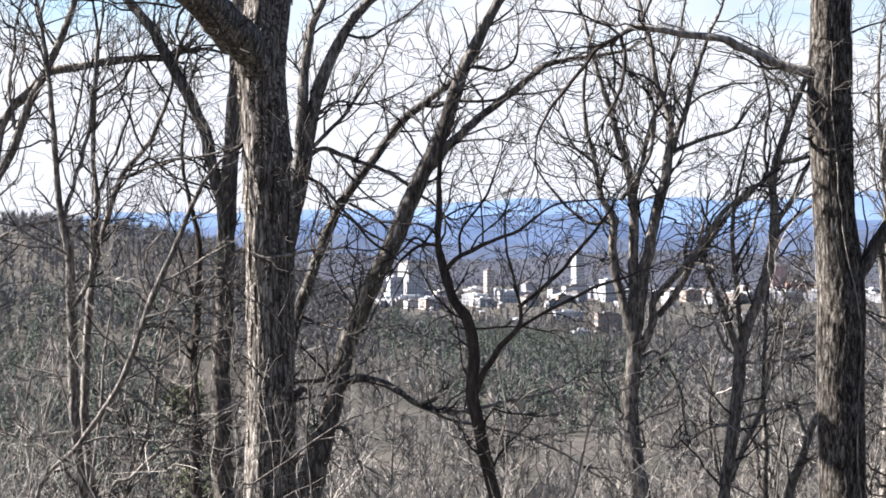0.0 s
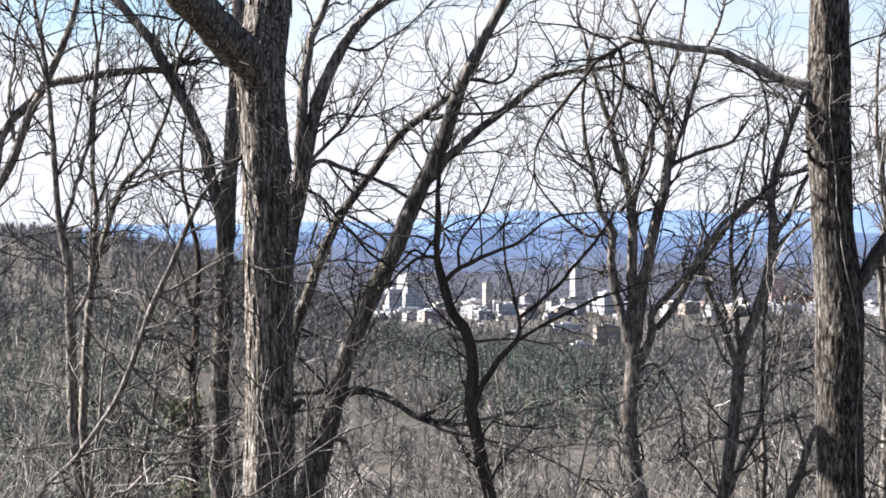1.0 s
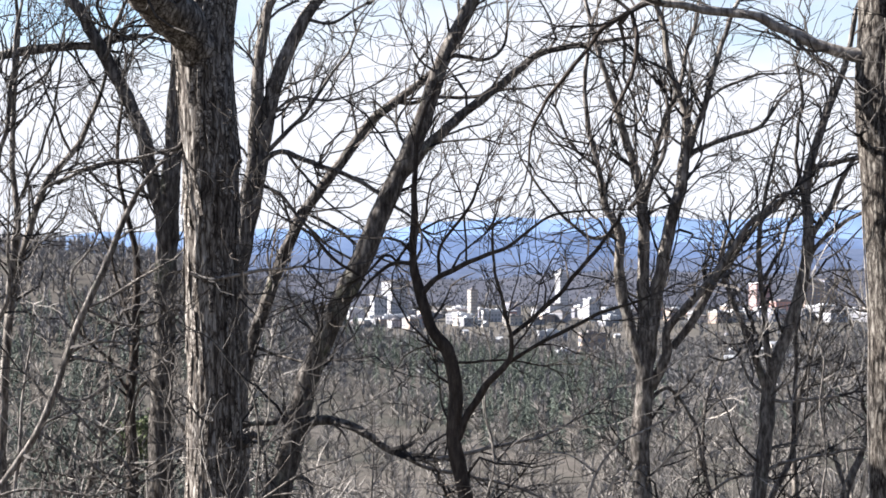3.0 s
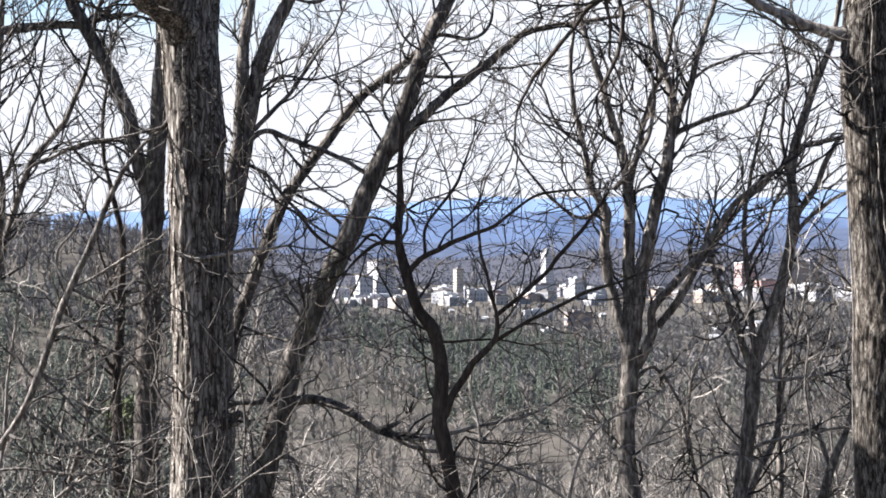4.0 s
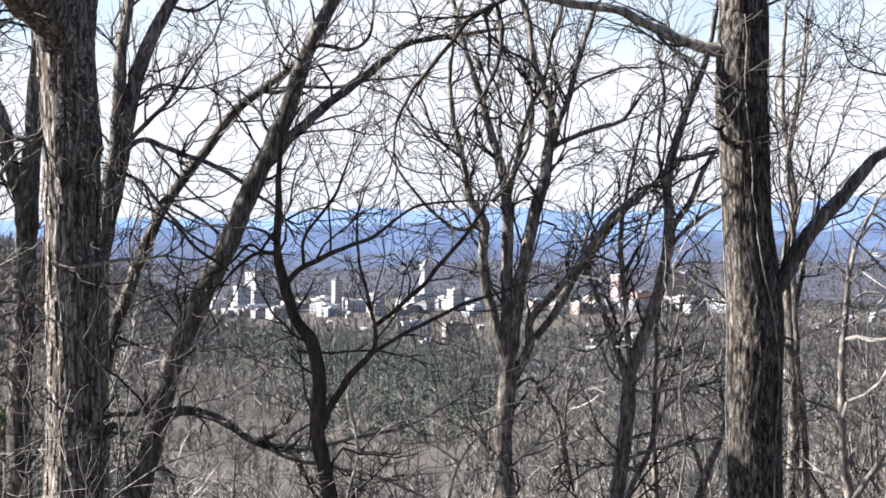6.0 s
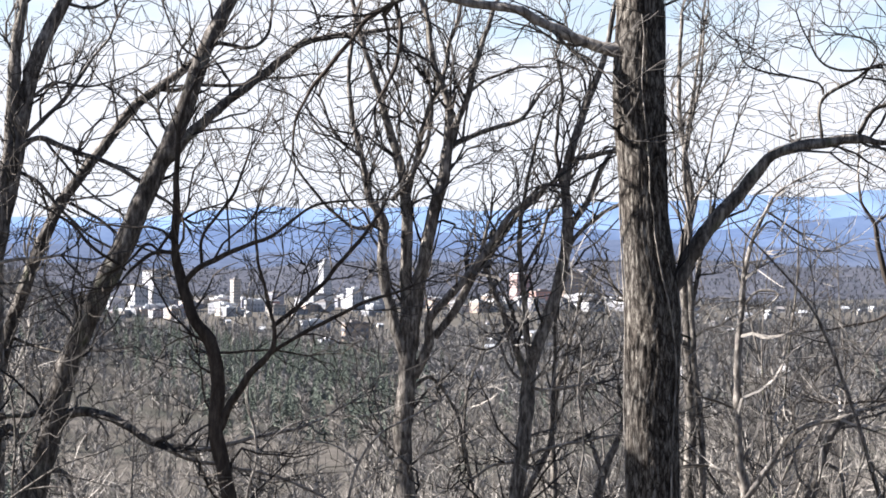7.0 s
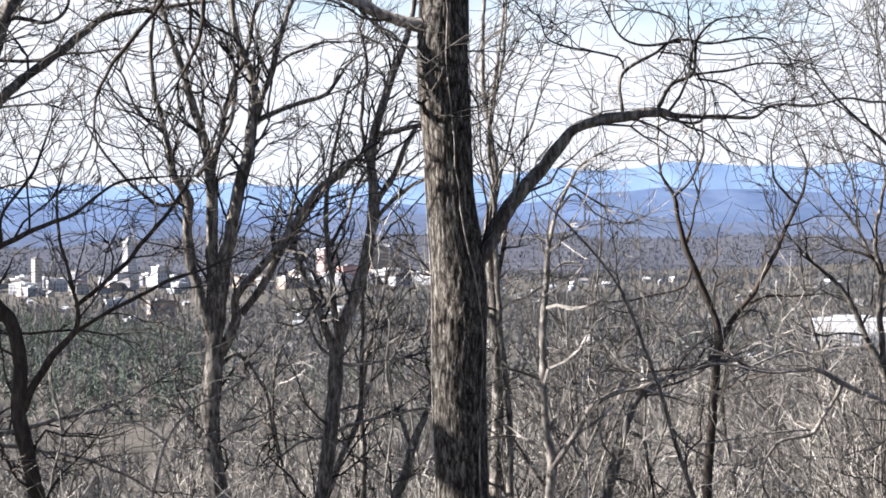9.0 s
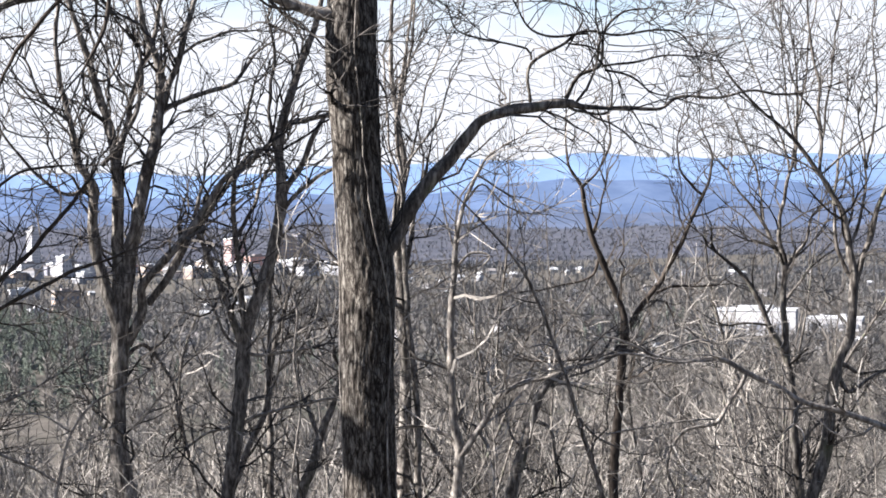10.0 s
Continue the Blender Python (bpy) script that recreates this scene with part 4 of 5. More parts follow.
limb(stem_p, [(4.03, 11.3, 0.73, 0.0074), (3.91, 11.24, 0.77, 0.0059), (3.77, 11.18, 0.74, 0.0044)])
stem_q = tree_thing('bare_tree', 'slim leafless tree with a knot low on its stem', 'mid', False,
    [(-3.48, 13.1, -0.49, 0.0484), (-3.55, 13.1, 0.11, 0.0444), (-3.57, 13.1, 0.7, 0.0444), (-3.58, 13.1, 1.07, 0.0424), (-3.59, 13.1, 1.54, 0.0383), (-3.68, 13.1, 1.89, 0.0303), (-3.72, 13.1, 2.33, 0.0262), (-3.76, 13.1, 2.83, 0.0222), (-3.81, 13.1, 3.33, 0.0182), (-3.9, 13.1, 3.87, 0.0141), (-4, 13.1, 4.47, 0.0081)])
limb(stem_q, [(-3.65, 13.1, 1.84, 0.0202), (-3.45, 13.11, 2.43, 0.0182), (-3.36, 13.12, 2.88, 0.0162), (-3.33, 13.14, 3.43, 0.0121), (-3.26, 13.15, 3.98, 0.0081)])
limb(stem_q, [(-3.58, 13.1, 1.07, 0.0242), (-3.42, 13.03, 1.3, 0.0201), (-3.36, 12.96, 1.54, 0.016), (-3.34, 12.89, 1.88, 0.0099)])
limb(stem_q, [(-3.72, 13.1, 2.33, 0.0141), (-3.56, 13.16, 2.69, 0.0122), (-3.47, 13.21, 3.14, 0.0102)])
limb(stem_q, [(-3.59, 13.1, 1.54, 0.0141), (-3.76, 13, 1.64, 0.012), (-4.03, 12.9, 1.79, 0.0079)])
limb(stem_q, [(-3.74, 13.1, 2.63, 0.0121), (-3.91, 12.98, 2.97, 0.01), (-4.02, 12.87, 3.39, 0.0079)])
stem_r = tree_thing('bare_tree', 'slim leafless tree with fanning upright limbs', 'mid', False,
    [(-3.46, 13.4, -0.54, 0.0413), (-3.53, 13.4, 0.07, 0.0371), (-3.52, 13.4, 0.63, 0.0351), (-3.49, 13.4, 1.09, 0.033), (-3.46, 13.4, 1.39, 0.0309), (-3.44, 13.4, 1.79, 0.0289), (-3.42, 13.4, 2.05, 0.0248), (-3.46, 13.4, 2.4, 0.0206), (-3.44, 13.4, 2.91, 0.0186), (-3.42, 13.4, 3.41, 0.0144), (-3.48, 13.4, 4.02, 0.0103)])
limb(stem_r, [(-3.45, 13.4, 1.36, 0.0289), (-3.39, 13.42, 1.64, 0.0269), (-3.33, 13.44, 1.9, 0.0269), (-3.2, 13.46, 2.23, 0.0249), (-3.03, 13.48, 2.46, 0.0228), (-2.91, 13.49, 2.66, 0.0208), (-2.82, 13.51, 2.89, 0.0166), (-2.78, 13.53, 3.18, 0.0125), (-2.79, 13.55, 3.33, 0.0104)])
limb(stem_r, [(-3.42, 13.4, 2.05, 0.0144), (-3.25, 13.33, 2.4, 0.0123), (-3.08, 13.26, 2.79, 0.0102), (-3.02, 13.19, 3.24, 0.0081)])
limb(stem_r, [(-3.19, 13.4, 2.22, 0.0144), (-2.87, 13.46, 2.38, 0.0124), (-2.58, 13.52, 2.42, 0.0104), (-2.31, 13.58, 2.46, 0.0084)])
limb(stem_r, [(-3.01, 13.4, 2.45, 0.0124), (-3.1, 13.34, 2.8, 0.0103), (-3.24, 13.27, 3.15, 0.0082), (-3.28, 13.21, 3.54, 0.0061)])
limb(stem_r, [(-3.44, 13.4, 2.91, 0.0103), (-3.22, 13.41, 3.06, 0.0103), (-3.07, 13.41, 3.47, 0.0062)])
stem_s = tree_thing('sapling', 'leaning grey-brown sapling with thin side shoots', 'mid', False,
    [(-3.76, 12.7, -0.43, 0.0196), (-3.43, 12.7, -0.06, 0.0215), (-3.09, 12.7, 0.43, 0.0235), (-2.98, 12.7, 0.71, 0.0254), (-2.89, 12.7, 0.97, 0.0254), (-2.75, 12.7, 1.31, 0.0254), (-2.6, 12.7, 1.64, 0.0235), (-2.42, 12.7, 2.06, 0.0196), (-2.25, 12.7, 2.31, 0.0137), (-2.08, 12.7, 2.46, 0.0098)])
limb(stem_s, [(-2.89, 12.7, 0.97, 0.0117), (-2.65, 12.67, 1.07, 0.0098), (-2.36, 12.64, 1.05, 0.0078), (-2.07, 12.62, 1.06, 0.0058)])
limb(stem_s, [(-2.98, 12.7, 0.71, 0.0117), (-2.8, 12.68, 0.64, 0.0098), (-2.51, 12.66, 0.78, 0.0078)])
limb(stem_s, [(-2.75, 12.7, 1.31, 0.0098), (-2.45, 12.6, 1.45, 0.0097), (-2.1, 12.5, 1.64, 0.0058)])
limb(stem_s, [(-3.43, 12.7, -0.06, 0.0117), (-3.11, 12.77, 0, 0.0098), (-2.64, 12.84, -0.05, 0.0079), (-2.26, 12.91, 0.09, 0.006)])
limb(stem_s, [(-2.75, 12.7, 1.31, 0.0117), (-2.52, 12.71, 1.19, 0.0117), (-2.28, 12.73, 1.17, 0.0098), (-2.13, 12.74, 1.31, 0.0078)])
limb(stem_s, [(-2.89, 12.7, 0.97, 0.0117), (-2.6, 12.67, 0.91, 0.0098), (-2.31, 12.64, 0.84, 0.0078), (-2.11, 12.61, 0.93, 0.0058)])
limb(stem_s, [(-2.98, 12.7, 0.71, 0.0117), (-2.7, 12.69, 0.44, 0.0098), (-2.46, 12.68, 0.25, 0.0098), (-2.39, 12.67, 0.09, 0.0078)])
limb(stem_s, [(-3.09, 12.7, 0.43, 0.0117), (-2.8, 12.72, 0.27, 0.0098), (-2.47, 12.74, 0.11, 0.0098), (-2.23, 12.75, 0.24, 0.0079), (-2.02, 12.77, 0.33, 0.0059)])
limb(stem_s, [(-3.09, 12.7, 0.43, 0.0098), (-3.02, 12.73, 0.15, 0.0098), (-2.91, 12.76, -0.19, 0.0079), (-2.87, 12.8, -0.43, 0.0059)])
limb(stem_s, [(-2.75, 12.7, 1.31, 0.0098), (-2.86, 12.73, 1.54, 0.0098), (-2.72, 12.76, 1.79, 0.0079), (-2.63, 12.78, 2.03, 0.0059)])
stem_t = tree_thing('sapling', 'thin slanting pale sapling low in the thicket', 'pale', False,
    [(-3.21, 12.9, -0.5, 0.0159), (-3.03, 12.9, -0.35, 0.0159), (-2.83, 12.9, -0.17, 0.0139), (-2.65, 12.9, -0.06, 0.0119), (-2.43, 12.9, 0.08, 0.0099), (-2.2, 12.9, 0.26, 0.0079)])
limb(stem_t, [(-2.83, 12.9, -0.17, 0.0079), (-2.5, 12.92, -0.13, 0.008), (-2.17, 12.94, -0.16, 0.006)])
limb(stem_t, [(-2.65, 12.9, -0.06, 0.0079), (-2.68, 12.82, 0.24, 0.0079), (-2.67, 12.73, 0.44, 0.0059)])
stem_u = tree_thing('sapling', 'thin upright pale sapling low in the thicket', 'pale', False,
    [(-3.4, 13, -0.52, 0.016), (-3.35, 13, -0.17, 0.016), (-3.3, 13, 0.22, 0.014), (-3.27, 13, 0.66, 0.01), (-3.21, 13, 1.1, 0.008)])
limb(stem_u, [(-3.35, 13, -0.17, 0.008), (-3.58, 13.09, 0.01, 0.0081), (-3.95, 13.17, -0.04, 0.0061)])
limb(stem_u, [(-3.3, 13, 0.22, 0.008), (-3.14, 13.11, 0.41, 0.0081), (-3.04, 13.21, 0.5, 0.0061)])
stem_v = tree_thing('bare_tree', 'leafless tree with a snapped-off horizontal limb', 'mid', False,
    [(-4.7, 13.3, -0.53, 0.0819), (-4.6, 13.3, 0.38, 0.0737), (-4.48, 13.3, 1.39, 0.0614), (-4.33, 13.3, 2.09, 0.0491), (-4.15, 13.3, 2.47, 0.041), (-4, 13.3, 2.87, 0.0369), (-3.8, 13.3, 3.28, 0.0328), (-3.64, 13.3, 3.65, 0.0287), (-3.55, 13.3, 4.01, 0.0225), (-3.45, 13.3, 4.51, 0.0143)])
limb(stem_v, [(-4.36, 13.3, 2.14, 0.0532), (-4.24, 13.32, 2.7, 0.039), (-4.07, 13.34, 2.95, 0.037), (-3.87, 13.37, 3.18, 0.035), (-3.52, 13.39, 3.24, 0.035), (-3.12, 13.41, 3.3, 0.033), (-2.79, 13.43, 3.32, 0.031)])
limb(stem_v, [(-4.1, 13.3, 2.55, 0.0184), (-4.17, 13.33, 2.95, 0.0164), (-4.15, 13.37, 3.46, 0.0123), (-4.06, 13.4, 3.92, 0.0103)])
limb(stem_v, [(-3.75, 13.3, 3.35, 0.0143), (-3.86, 13.3, 3.6, 0.0123), (-3.83, 13.31, 3.91, 0.0102)])
limb(stem_v, [(-4.48, 13.3, 1.39, 0.0184), (-4.13, 13.25, 1.74, 0.0163), (-3.72, 13.19, 1.86, 0.0122), (-3.4, 13.14, 1.94, 0.0081)])
limb(stem_v, [(-3.85, 13.3, 3.18, 0.0143), (-3.92, 13.19, 3.49, 0.0122), (-4.09, 13.08, 3.77, 0.0101)])
stem_w = tree_thing('bare_tree', 'dark slim leafless tree in the thicket', 'dark', False,
    [(-2.6, 13.8, -0.6, 0.0467), (-2.62, 13.8, 0.03, 0.0425), (-2.64, 13.8, 0.6, 0.0382), (-2.6, 13.8, 1.07, 0.0319), (-2.58, 13.8, 1.64, 0.0255), (-2.66, 13.8, 2.01, 0.0191), (-2.74, 13.8, 2.43, 0.0149), (-2.69, 13.8, 2.95, 0.0106)])
limb(stem_w, [(-2.63, 13.8, 0.6, 0.0149), (-2.76, 13.68, 0.87, 0.0126), (-2.94, 13.57, 1.08, 0.0104)])
limb(stem_w, [(-2.6, 13.8, 1.07, 0.0127), (-2.72, 13.73, 1.49, 0.0106), (-2.86, 13.67, 1.9, 0.0084)])
stem_x = tree_thing('bare_tree', 'leafless tree behind the vine-wrapped trunk', 'mid', False,
    [(3.52, 13.5, -0.52, 0.0499), (3.54, 13.5, 0.4, 0.0457), (3.52, 13.5, 1.1, 0.0416), (3.5, 13.5, 1.66, 0.0374), (3.56, 13.5, 2.01, 0.027), (3.5, 13.5, 2.41, 0.0208), (3.45, 13.5, 2.92, 0.0166), (3.47, 13.5, 3.52, 0.0125)])
limb(stem_x, [(3.52, 13.5, 1.1, 0.0208), (3.6, 13.51, 1.4, 0.0187), (3.71, 13.52, 1.91, 0.0146)])
limb(stem_x, [(3.5, 13.5, 2.41, 0.0125), (3.58, 13.44, 2.81, 0.0103), (3.61, 13.37, 3.4, 0.0082)])
stem_y = tree_thing('bare_tree', 'slim leafless tree with vertical shoots', 'mid', False,
    [(3.62, 13.4, -0.56, 0.028), (3.6, 13.4, 0.24, 0.0263), (3.54, 13.4, 0.87, 0.0245), (3.52, 13.4, 1.35, 0.021), (3.51, 13.4, 1.84, 0.0175), (3.46, 13.4, 2.37, 0.014), (3.53, 13.4, 2.81, 0.0123), (3.6, 13.4, 3.34, 0.0088)])
limb(stem_y, [(3.51, 13.4, 1.57, 0.0123), (3.44, 13.36, 1.93, 0.0105), (3.35, 13.33, 2.28, 0.0087), (3.31, 13.29, 2.88, 0.007)])
limb(stem_y, [(3.51, 13.4, 1.84, 0.0105), (3.66, 13.48, 2.24, 0.0088), (3.78, 13.56, 2.69, 0.0071), (3.99, 13.64, 3.15, 0.0053)])
limb(stem_y, [(3.53, 13.4, 2.02, 0.0105), (3.8, 13.47, 2.33, 0.0088), (3.96, 13.54, 2.69, 0.0071)])
stem_z = tree_thing('bare_tree', 'slim leafless sapling in the thicket', 'mid', False,
    [(2.05, 13.1, -0.52, 0.0137), (2.12, 13.1, -0.35, 0.024), (2.23, 13.1, -0.06, 0.024), (2.36, 13.1, 0.23, 0.0206), (2.4, 13.1, 0.74, 0.0154), (2.41, 13.1, 1.16, 0.012), (2.5, 13.1, 1.58, 0.0086)])
limb(stem_z, [(2.36, 13.1, 0.23, 0.0103), (2.47, 13, 0.53, 0.0085), (2.47, 12.89, 0.91, 0.0067)])
stem_A = tree_thing('bare_tree', 'short forked stub of a leafless tree', 'mid', False,
    [(2.59, 13, -0.49, 0.0374), (2.68, 13, -0.24, 0.0374), (2.77, 13, 0.06, 0.0306), (2.85, 13, 0.24, 0.0204), (2.92, 13, 0.52, 0.0119)])
limb(stem_A, [(2.74, 13, 0.01, 0.017), (2.68, 13.08, 0.18, 0.0154), (2.65, 13.15, 0.34, 0.0103), (2.64, 13.23, 0.55, 0.0069)])
stem_B = tree_thing('bare_tree', 'slim leafless sapling in the thicket', 'mid', False,
    [(2.43, 13.3, -0.49, 0.0278), (2.43, 13.3, -0.05, 0.0261), (2.41, 13.3, 0.29, 0.0226), (2.46, 13.3, 0.64, 0.0191), (2.53, 13.3, 0.89, 0.0156), (2.62, 13.3, 1.24, 0.0104)])
limb(stem_B, [(2.46, 13.3, 0.64, 0.0104), (2.58, 13.34, 0.74, 0.0105), (2.94, 13.38, 0.81, 0.007)])
stem_C = tree_thing('whip_sapling', 'thin grey whip leaning across the thicket', 'plain', False,
    [(-1.92, 11.5, -0.31, 0.0087), (-1.79, 11.5, -0.21, 0.0087), (-1.49, 11.5, -0.01, 0.0087), (-1.3, 11.5, 0.13, 0.0074), (-1.06, 11.5, 0.28, 0.0062), (-0.8, 11.5, 0.37, 0.005)])
limb(stem_C, [(-1.49, 11.5, -0.01, 0.0062), (-1.59, 11.59, 0.2, 0.005), (-1.65, 11.67, 0.36, 0.0045)])
limb(stem_C, [(-1.3, 11.5, 0.13, 0.0062), (-1.05, 11.42, 0.14, 0.0049), (-0.87, 11.34, 0.02, 0.0044)])
stem_D = tree_thing('whip_sapling', 'thin grey whip of a sapling beside the shaggy trunk', 'plain', False,
    [(-1.35, 11.6, -0.32, 0.0088), (-1.38, 11.6, 0.11, 0.0075), (-1.37, 11.6, 0.46, 0.0075), (-1.42, 11.6, 0.77, 0.0063), (-1.59, 11.6, 1.02, 0.0063), (-1.7, 11.6, 1.15, 0.005)])
limb(stem_D, [(-1.37, 11.6, 0.46, 0.0063), (-1.31, 11.6, 0.72, 0.005), (-1.33, 11.61, 0.98, 0.0045)])
limb(stem_D, [(-1.38, 11.6, 0.11, 0.005), (-1.24, 11.54, 0.29, 0.005), (-1.06, 11.48, 0.56, 0.0044)])
stem_E = tree_thing('whip_sapling', 'thin pale whip of a sapling in the thicket', 'pale', False,
    [(2.3, 11.7, 0, 0.0075), (2.34, 11.7, 0.34, 0.0075), (2.3, 11.7, 0.71, 0.0075), (2.33, 11.7, 1.01, 0.0064), (2.24, 11.7, 1.23, 0.0053), (2.26, 11.7, 1.46, 0.0043)])
limb(stem_E, [(2.3, 11.7, 0.71, 0.0053), (2.47, 11.81, 0.93, 0.0054), (2.57, 11.93, 1.23, 0.0044)])
limb(stem_E, [(2.34, 11.7, 0.34, 0.0053), (2.17, 11.61, 0.57, 0.0042), (2.04, 11.52, 0.72, 0.0038)])
stem_F = tree_thing('whip_sapling', 'thin pale whip of a sapling in the thicket', 'pale', False,
    [(0.1, 12, -0.04, 0.0077), (0.17, 12, 0.3, 0.0077), (0.11, 12, 0.68, 0.0066), (0.15, 12, 0.99, 0.0055), (0.09, 12, 1.22, 0.0044)])
limb(stem_F, [(0.17, 12, 0.3, 0.0055), (0.36, 12.06, 0.45, 0.0055), (0.59, 12.12, 0.52, 0.0044), (0.87, 12.17, 0.5, 0.004)])
limb(stem_F, [(0.11, 12, 0.68, 0.0044), (-0.06, 12.04, 0.83, 0.0044), (-0.14, 12.07, 1.06, 0.0039)])
stem_G = tree_thing('whip_sapling', 'crooked pale sapling stem reaching across the thicket', 'pale', False,
    [(0.76, 11.6, 0.01, 0.0085), (0.83, 11.6, 0.27, 0.0074), (0.98, 11.6, 0.46, 0.0074), (1.2, 11.6, 0.57, 0.0064), (1.42, 11.6, 0.72, 0.0053), (1.53, 11.6, 0.9, 0.0042)])
limb(stem_G, [(0.98, 11.6, 0.46, 0.0053), (0.94, 11.62, 0.71, 0.0053), (0.98, 11.65, 0.93, 0.0043), (0.89, 11.67, 1.08, 0.0038)])
limb(stem_G, [(1.2, 11.6, 0.57, 0.0053), (1.34, 11.56, 0.5, 0.0042), (1.56, 11.52, 0.39, 0.0038)])
limb(stem_G, [(0.83, 11.6, 0.27, 0.0053), (0.65, 11.7, 0.37, 0.0043), (0.47, 11.8, 0.36, 0.0038)])


def surface_spot(rng, path, low, high):
    """A place on a trunk between two heights: the ring, the outward way and the stem's direction."""
    t, u, v = rings(path)
    i = int(rng.integers(int(low * len(path)), int(high * len(path)) - 2))
    a = rng.uniform(0, 6.283)
    return i, math.cos(a) * u[i] + math.sin(a) * v[i], t[i]


def bark_strips(thing, count, low, high, seed):
    """Long loose strips of bark, fixed at the top and lifting at the foot."""
    rng = np.random.default_rng(seed)
    path = SHOOTS[thing]["limbs"][0]
    shapes = []
    for k in range(8):
        n, w, ln = 5, rng.uniform(0.008, 0.019), rng.uniform(0.12, 0.38)
        v, f = [], []
        for i in range(n + 1):
            s = i / n
            half = w * (0.55 + 0.5 * math.sin(math.pi * (0.15 + 0.7 * s))) * rng.uniform(0.8, 1.1)
            lift = 0.003 + 0.014 * s ** 2.2 * rng.uniform(0.6, 1.2)
            sway = 0.3 * w * math.sin(3 * s + k)
            v += [(sway - half, -s * ln, lift), (sway + half, -s * ln, lift), (sway - half * 0.9, -s * ln, lift + 0.005), (sway + half * 0.9, -s * ln, lift + 0.005)]
        for i in range(n):
            a = 4 * i
            f += [(a + 2, a + 3, a + 7, a + 6), (a + 1, a, a + 4, a + 5), (a, a + 2, a + 6, a + 4), (a + 3, a + 1, a + 5, a + 7)]
        f += [(0, 1, 3, 2), (4 * n + 1, 4 * n, 4 * n + 2, 4 * n + 3)]
        me = bpy.data.meshes.new("bark_strip")
        me.from_pydata(v, [], f)
        me.materials.append(BARK["shaggy"])
        shapes.append(me)
    for k in range(count):
        i, out, up = surface_spot(rng, path, low, high)
        side = np.cross(up, out)
        m = Matrix((side, up, out)).transposed().to_4x4()
        m.translation = path[i, :3] + out * (path[i, 3] - 0.002)
        ob = new("bark_strip", shapes[k % 8])
        ob.parent = thing
        ob.matrix_basis = m @ Matrix.Rotation(rng.normal(0, 0.08), 4, "Z")


def vines(thing, count, seed):
    """Climbing vine stems that wander up a trunk."""
    rng = np.random.default_rng(seed)
    path = SHOOTS[thing]["limbs"][0]
    t, u, v = rings(path)
    for k in range(count):
        a, drift = rng.uniform(0, 6.283), rng.normal(0, 0.25)
        n = len(path)
        i0, i1 = 0, int(n * rng.uniform(0.55, 0.98))
        r = rng.uniform(0.004, 0.008)
        pts = []
        for i in range(i0, i1, 6):
            s = i / n
            b = a + drift * s * 4 + 0.5 * noise.noise(Vector((k * 9.1, s * 7, 0))) + 0.12 * noise.noise(Vector((k * 5.3, s * 40, 3)))
            o = math.cos(b) * u[i] + math.sin(b) * v[i]
            pts.append((*(path[i, :3] + o * (path[i, 3] + r * 0.7 + 0.004)), r * (1 - 0.5 * s)))
        vv, f = tube(np.array(pts), 6)
        tagged(mesh_object("vine", vv, f, BARK["pale"] if k % 3 else BARK["mid"], thing, smooth=True), "bare climbing vine stem")


bark_strips(stem_a, 290, 0.12, 0.9, 21)
vines(stem_i, 7, 4)

TWIG_OF = {"shaggy": TWIG, "vine": TWIG, "plain": TWIG, "mid": TWIG, "dark": TWIG_DARK, "pale": TWIG_BROWN}
for thing, info in SHOOTS.items():
    rng, shoots = info["rng"], info["shoots"]
    for k, path in enumerate(info["limbs"]):
        seg = np.linalg.norm(np.diff(path[:, :3], axis=0), axis=1)
        at = np.concatenate([[0], np.cumsum(seg)])
        thick = path[0, 3]
        if k == 0 and info["bark"] in ("shaggy", "vine"):
            n = 5
        else:
            n = int(at[-1] / ((0.175 if k else 0.28) * (3.0 if "whip" in thing.name else 1.0)))
        for _ in range(n):
            s = rng.uniform(0.12, 1.0) * at[-1]
            i = min(len(path) - 2, int(np.searchsorted(at, s)))
            r = path[i, 3]
            if k == 0 and path[i, 2] + info["origin"][2] < -1.0:
                continue
            d = path[i + 1, :3] - path[i, :3]
            d = d / (np.linalg.norm(d) + 1e-9)
            side = np.cross(d, rng.normal(0, 1, 3))
            side /= np.linalg.norm(side) + 1e-9
            a = rng.uniform(0.45, 1.1)
            sprout(rng, shoots, path[i, :3] + side * r * 0.6, d * math.cos(a) + side * math.sin(a), rng.uniform(0.25, 1.15), min(0.012, max(0.0046, r * 0.55)), 1 if rng.random() < 0.68 else 2, 0.3, 0.05, 0.11, 0.8)
        d = path[-1, :3] - path[-3, :3]
        for _ in range(1 if "whip" in thing.name else 3):
            sprout(rng, shoots, path[-1, :3], d / np.linalg.norm(d) + rng.normal(0, 0.25, 3), rng.uniform(0.35, 0.9), path[-1, 3] * 0.95, 1, 0.3, 0.04, 0.1, 0.8)
    twig_mesh("twig_spray", shoots, TWIG_OF[info["bark"]], thing)

# ---- thickets and woods down the slope ----
def stem_paths(rng, height, spread, stems, r):
    out = []
    for _ in range(stems):
        a = rng.uniform(0, 6.283)
        n = 7
        d = np.array((math.cos(a) * spread, math.sin(a) * spread, 1.0))
        p, pts = np.array((0.0, 0.0, -0.2)), []
        h = height * rng.uniform(0.75, 1.0)
        for i in range(n + 1):
            pts.append((*p, max(0.004, r * (1 - 0.85 * i / n))))
            d = d + rng.normal(0, 0.13, 3) + (0, 0, 0.08)
            d /= np.linalg.norm(d)
            p = p + d * h / n
        out.append(smooth_path(pts, h / 22))
    return out


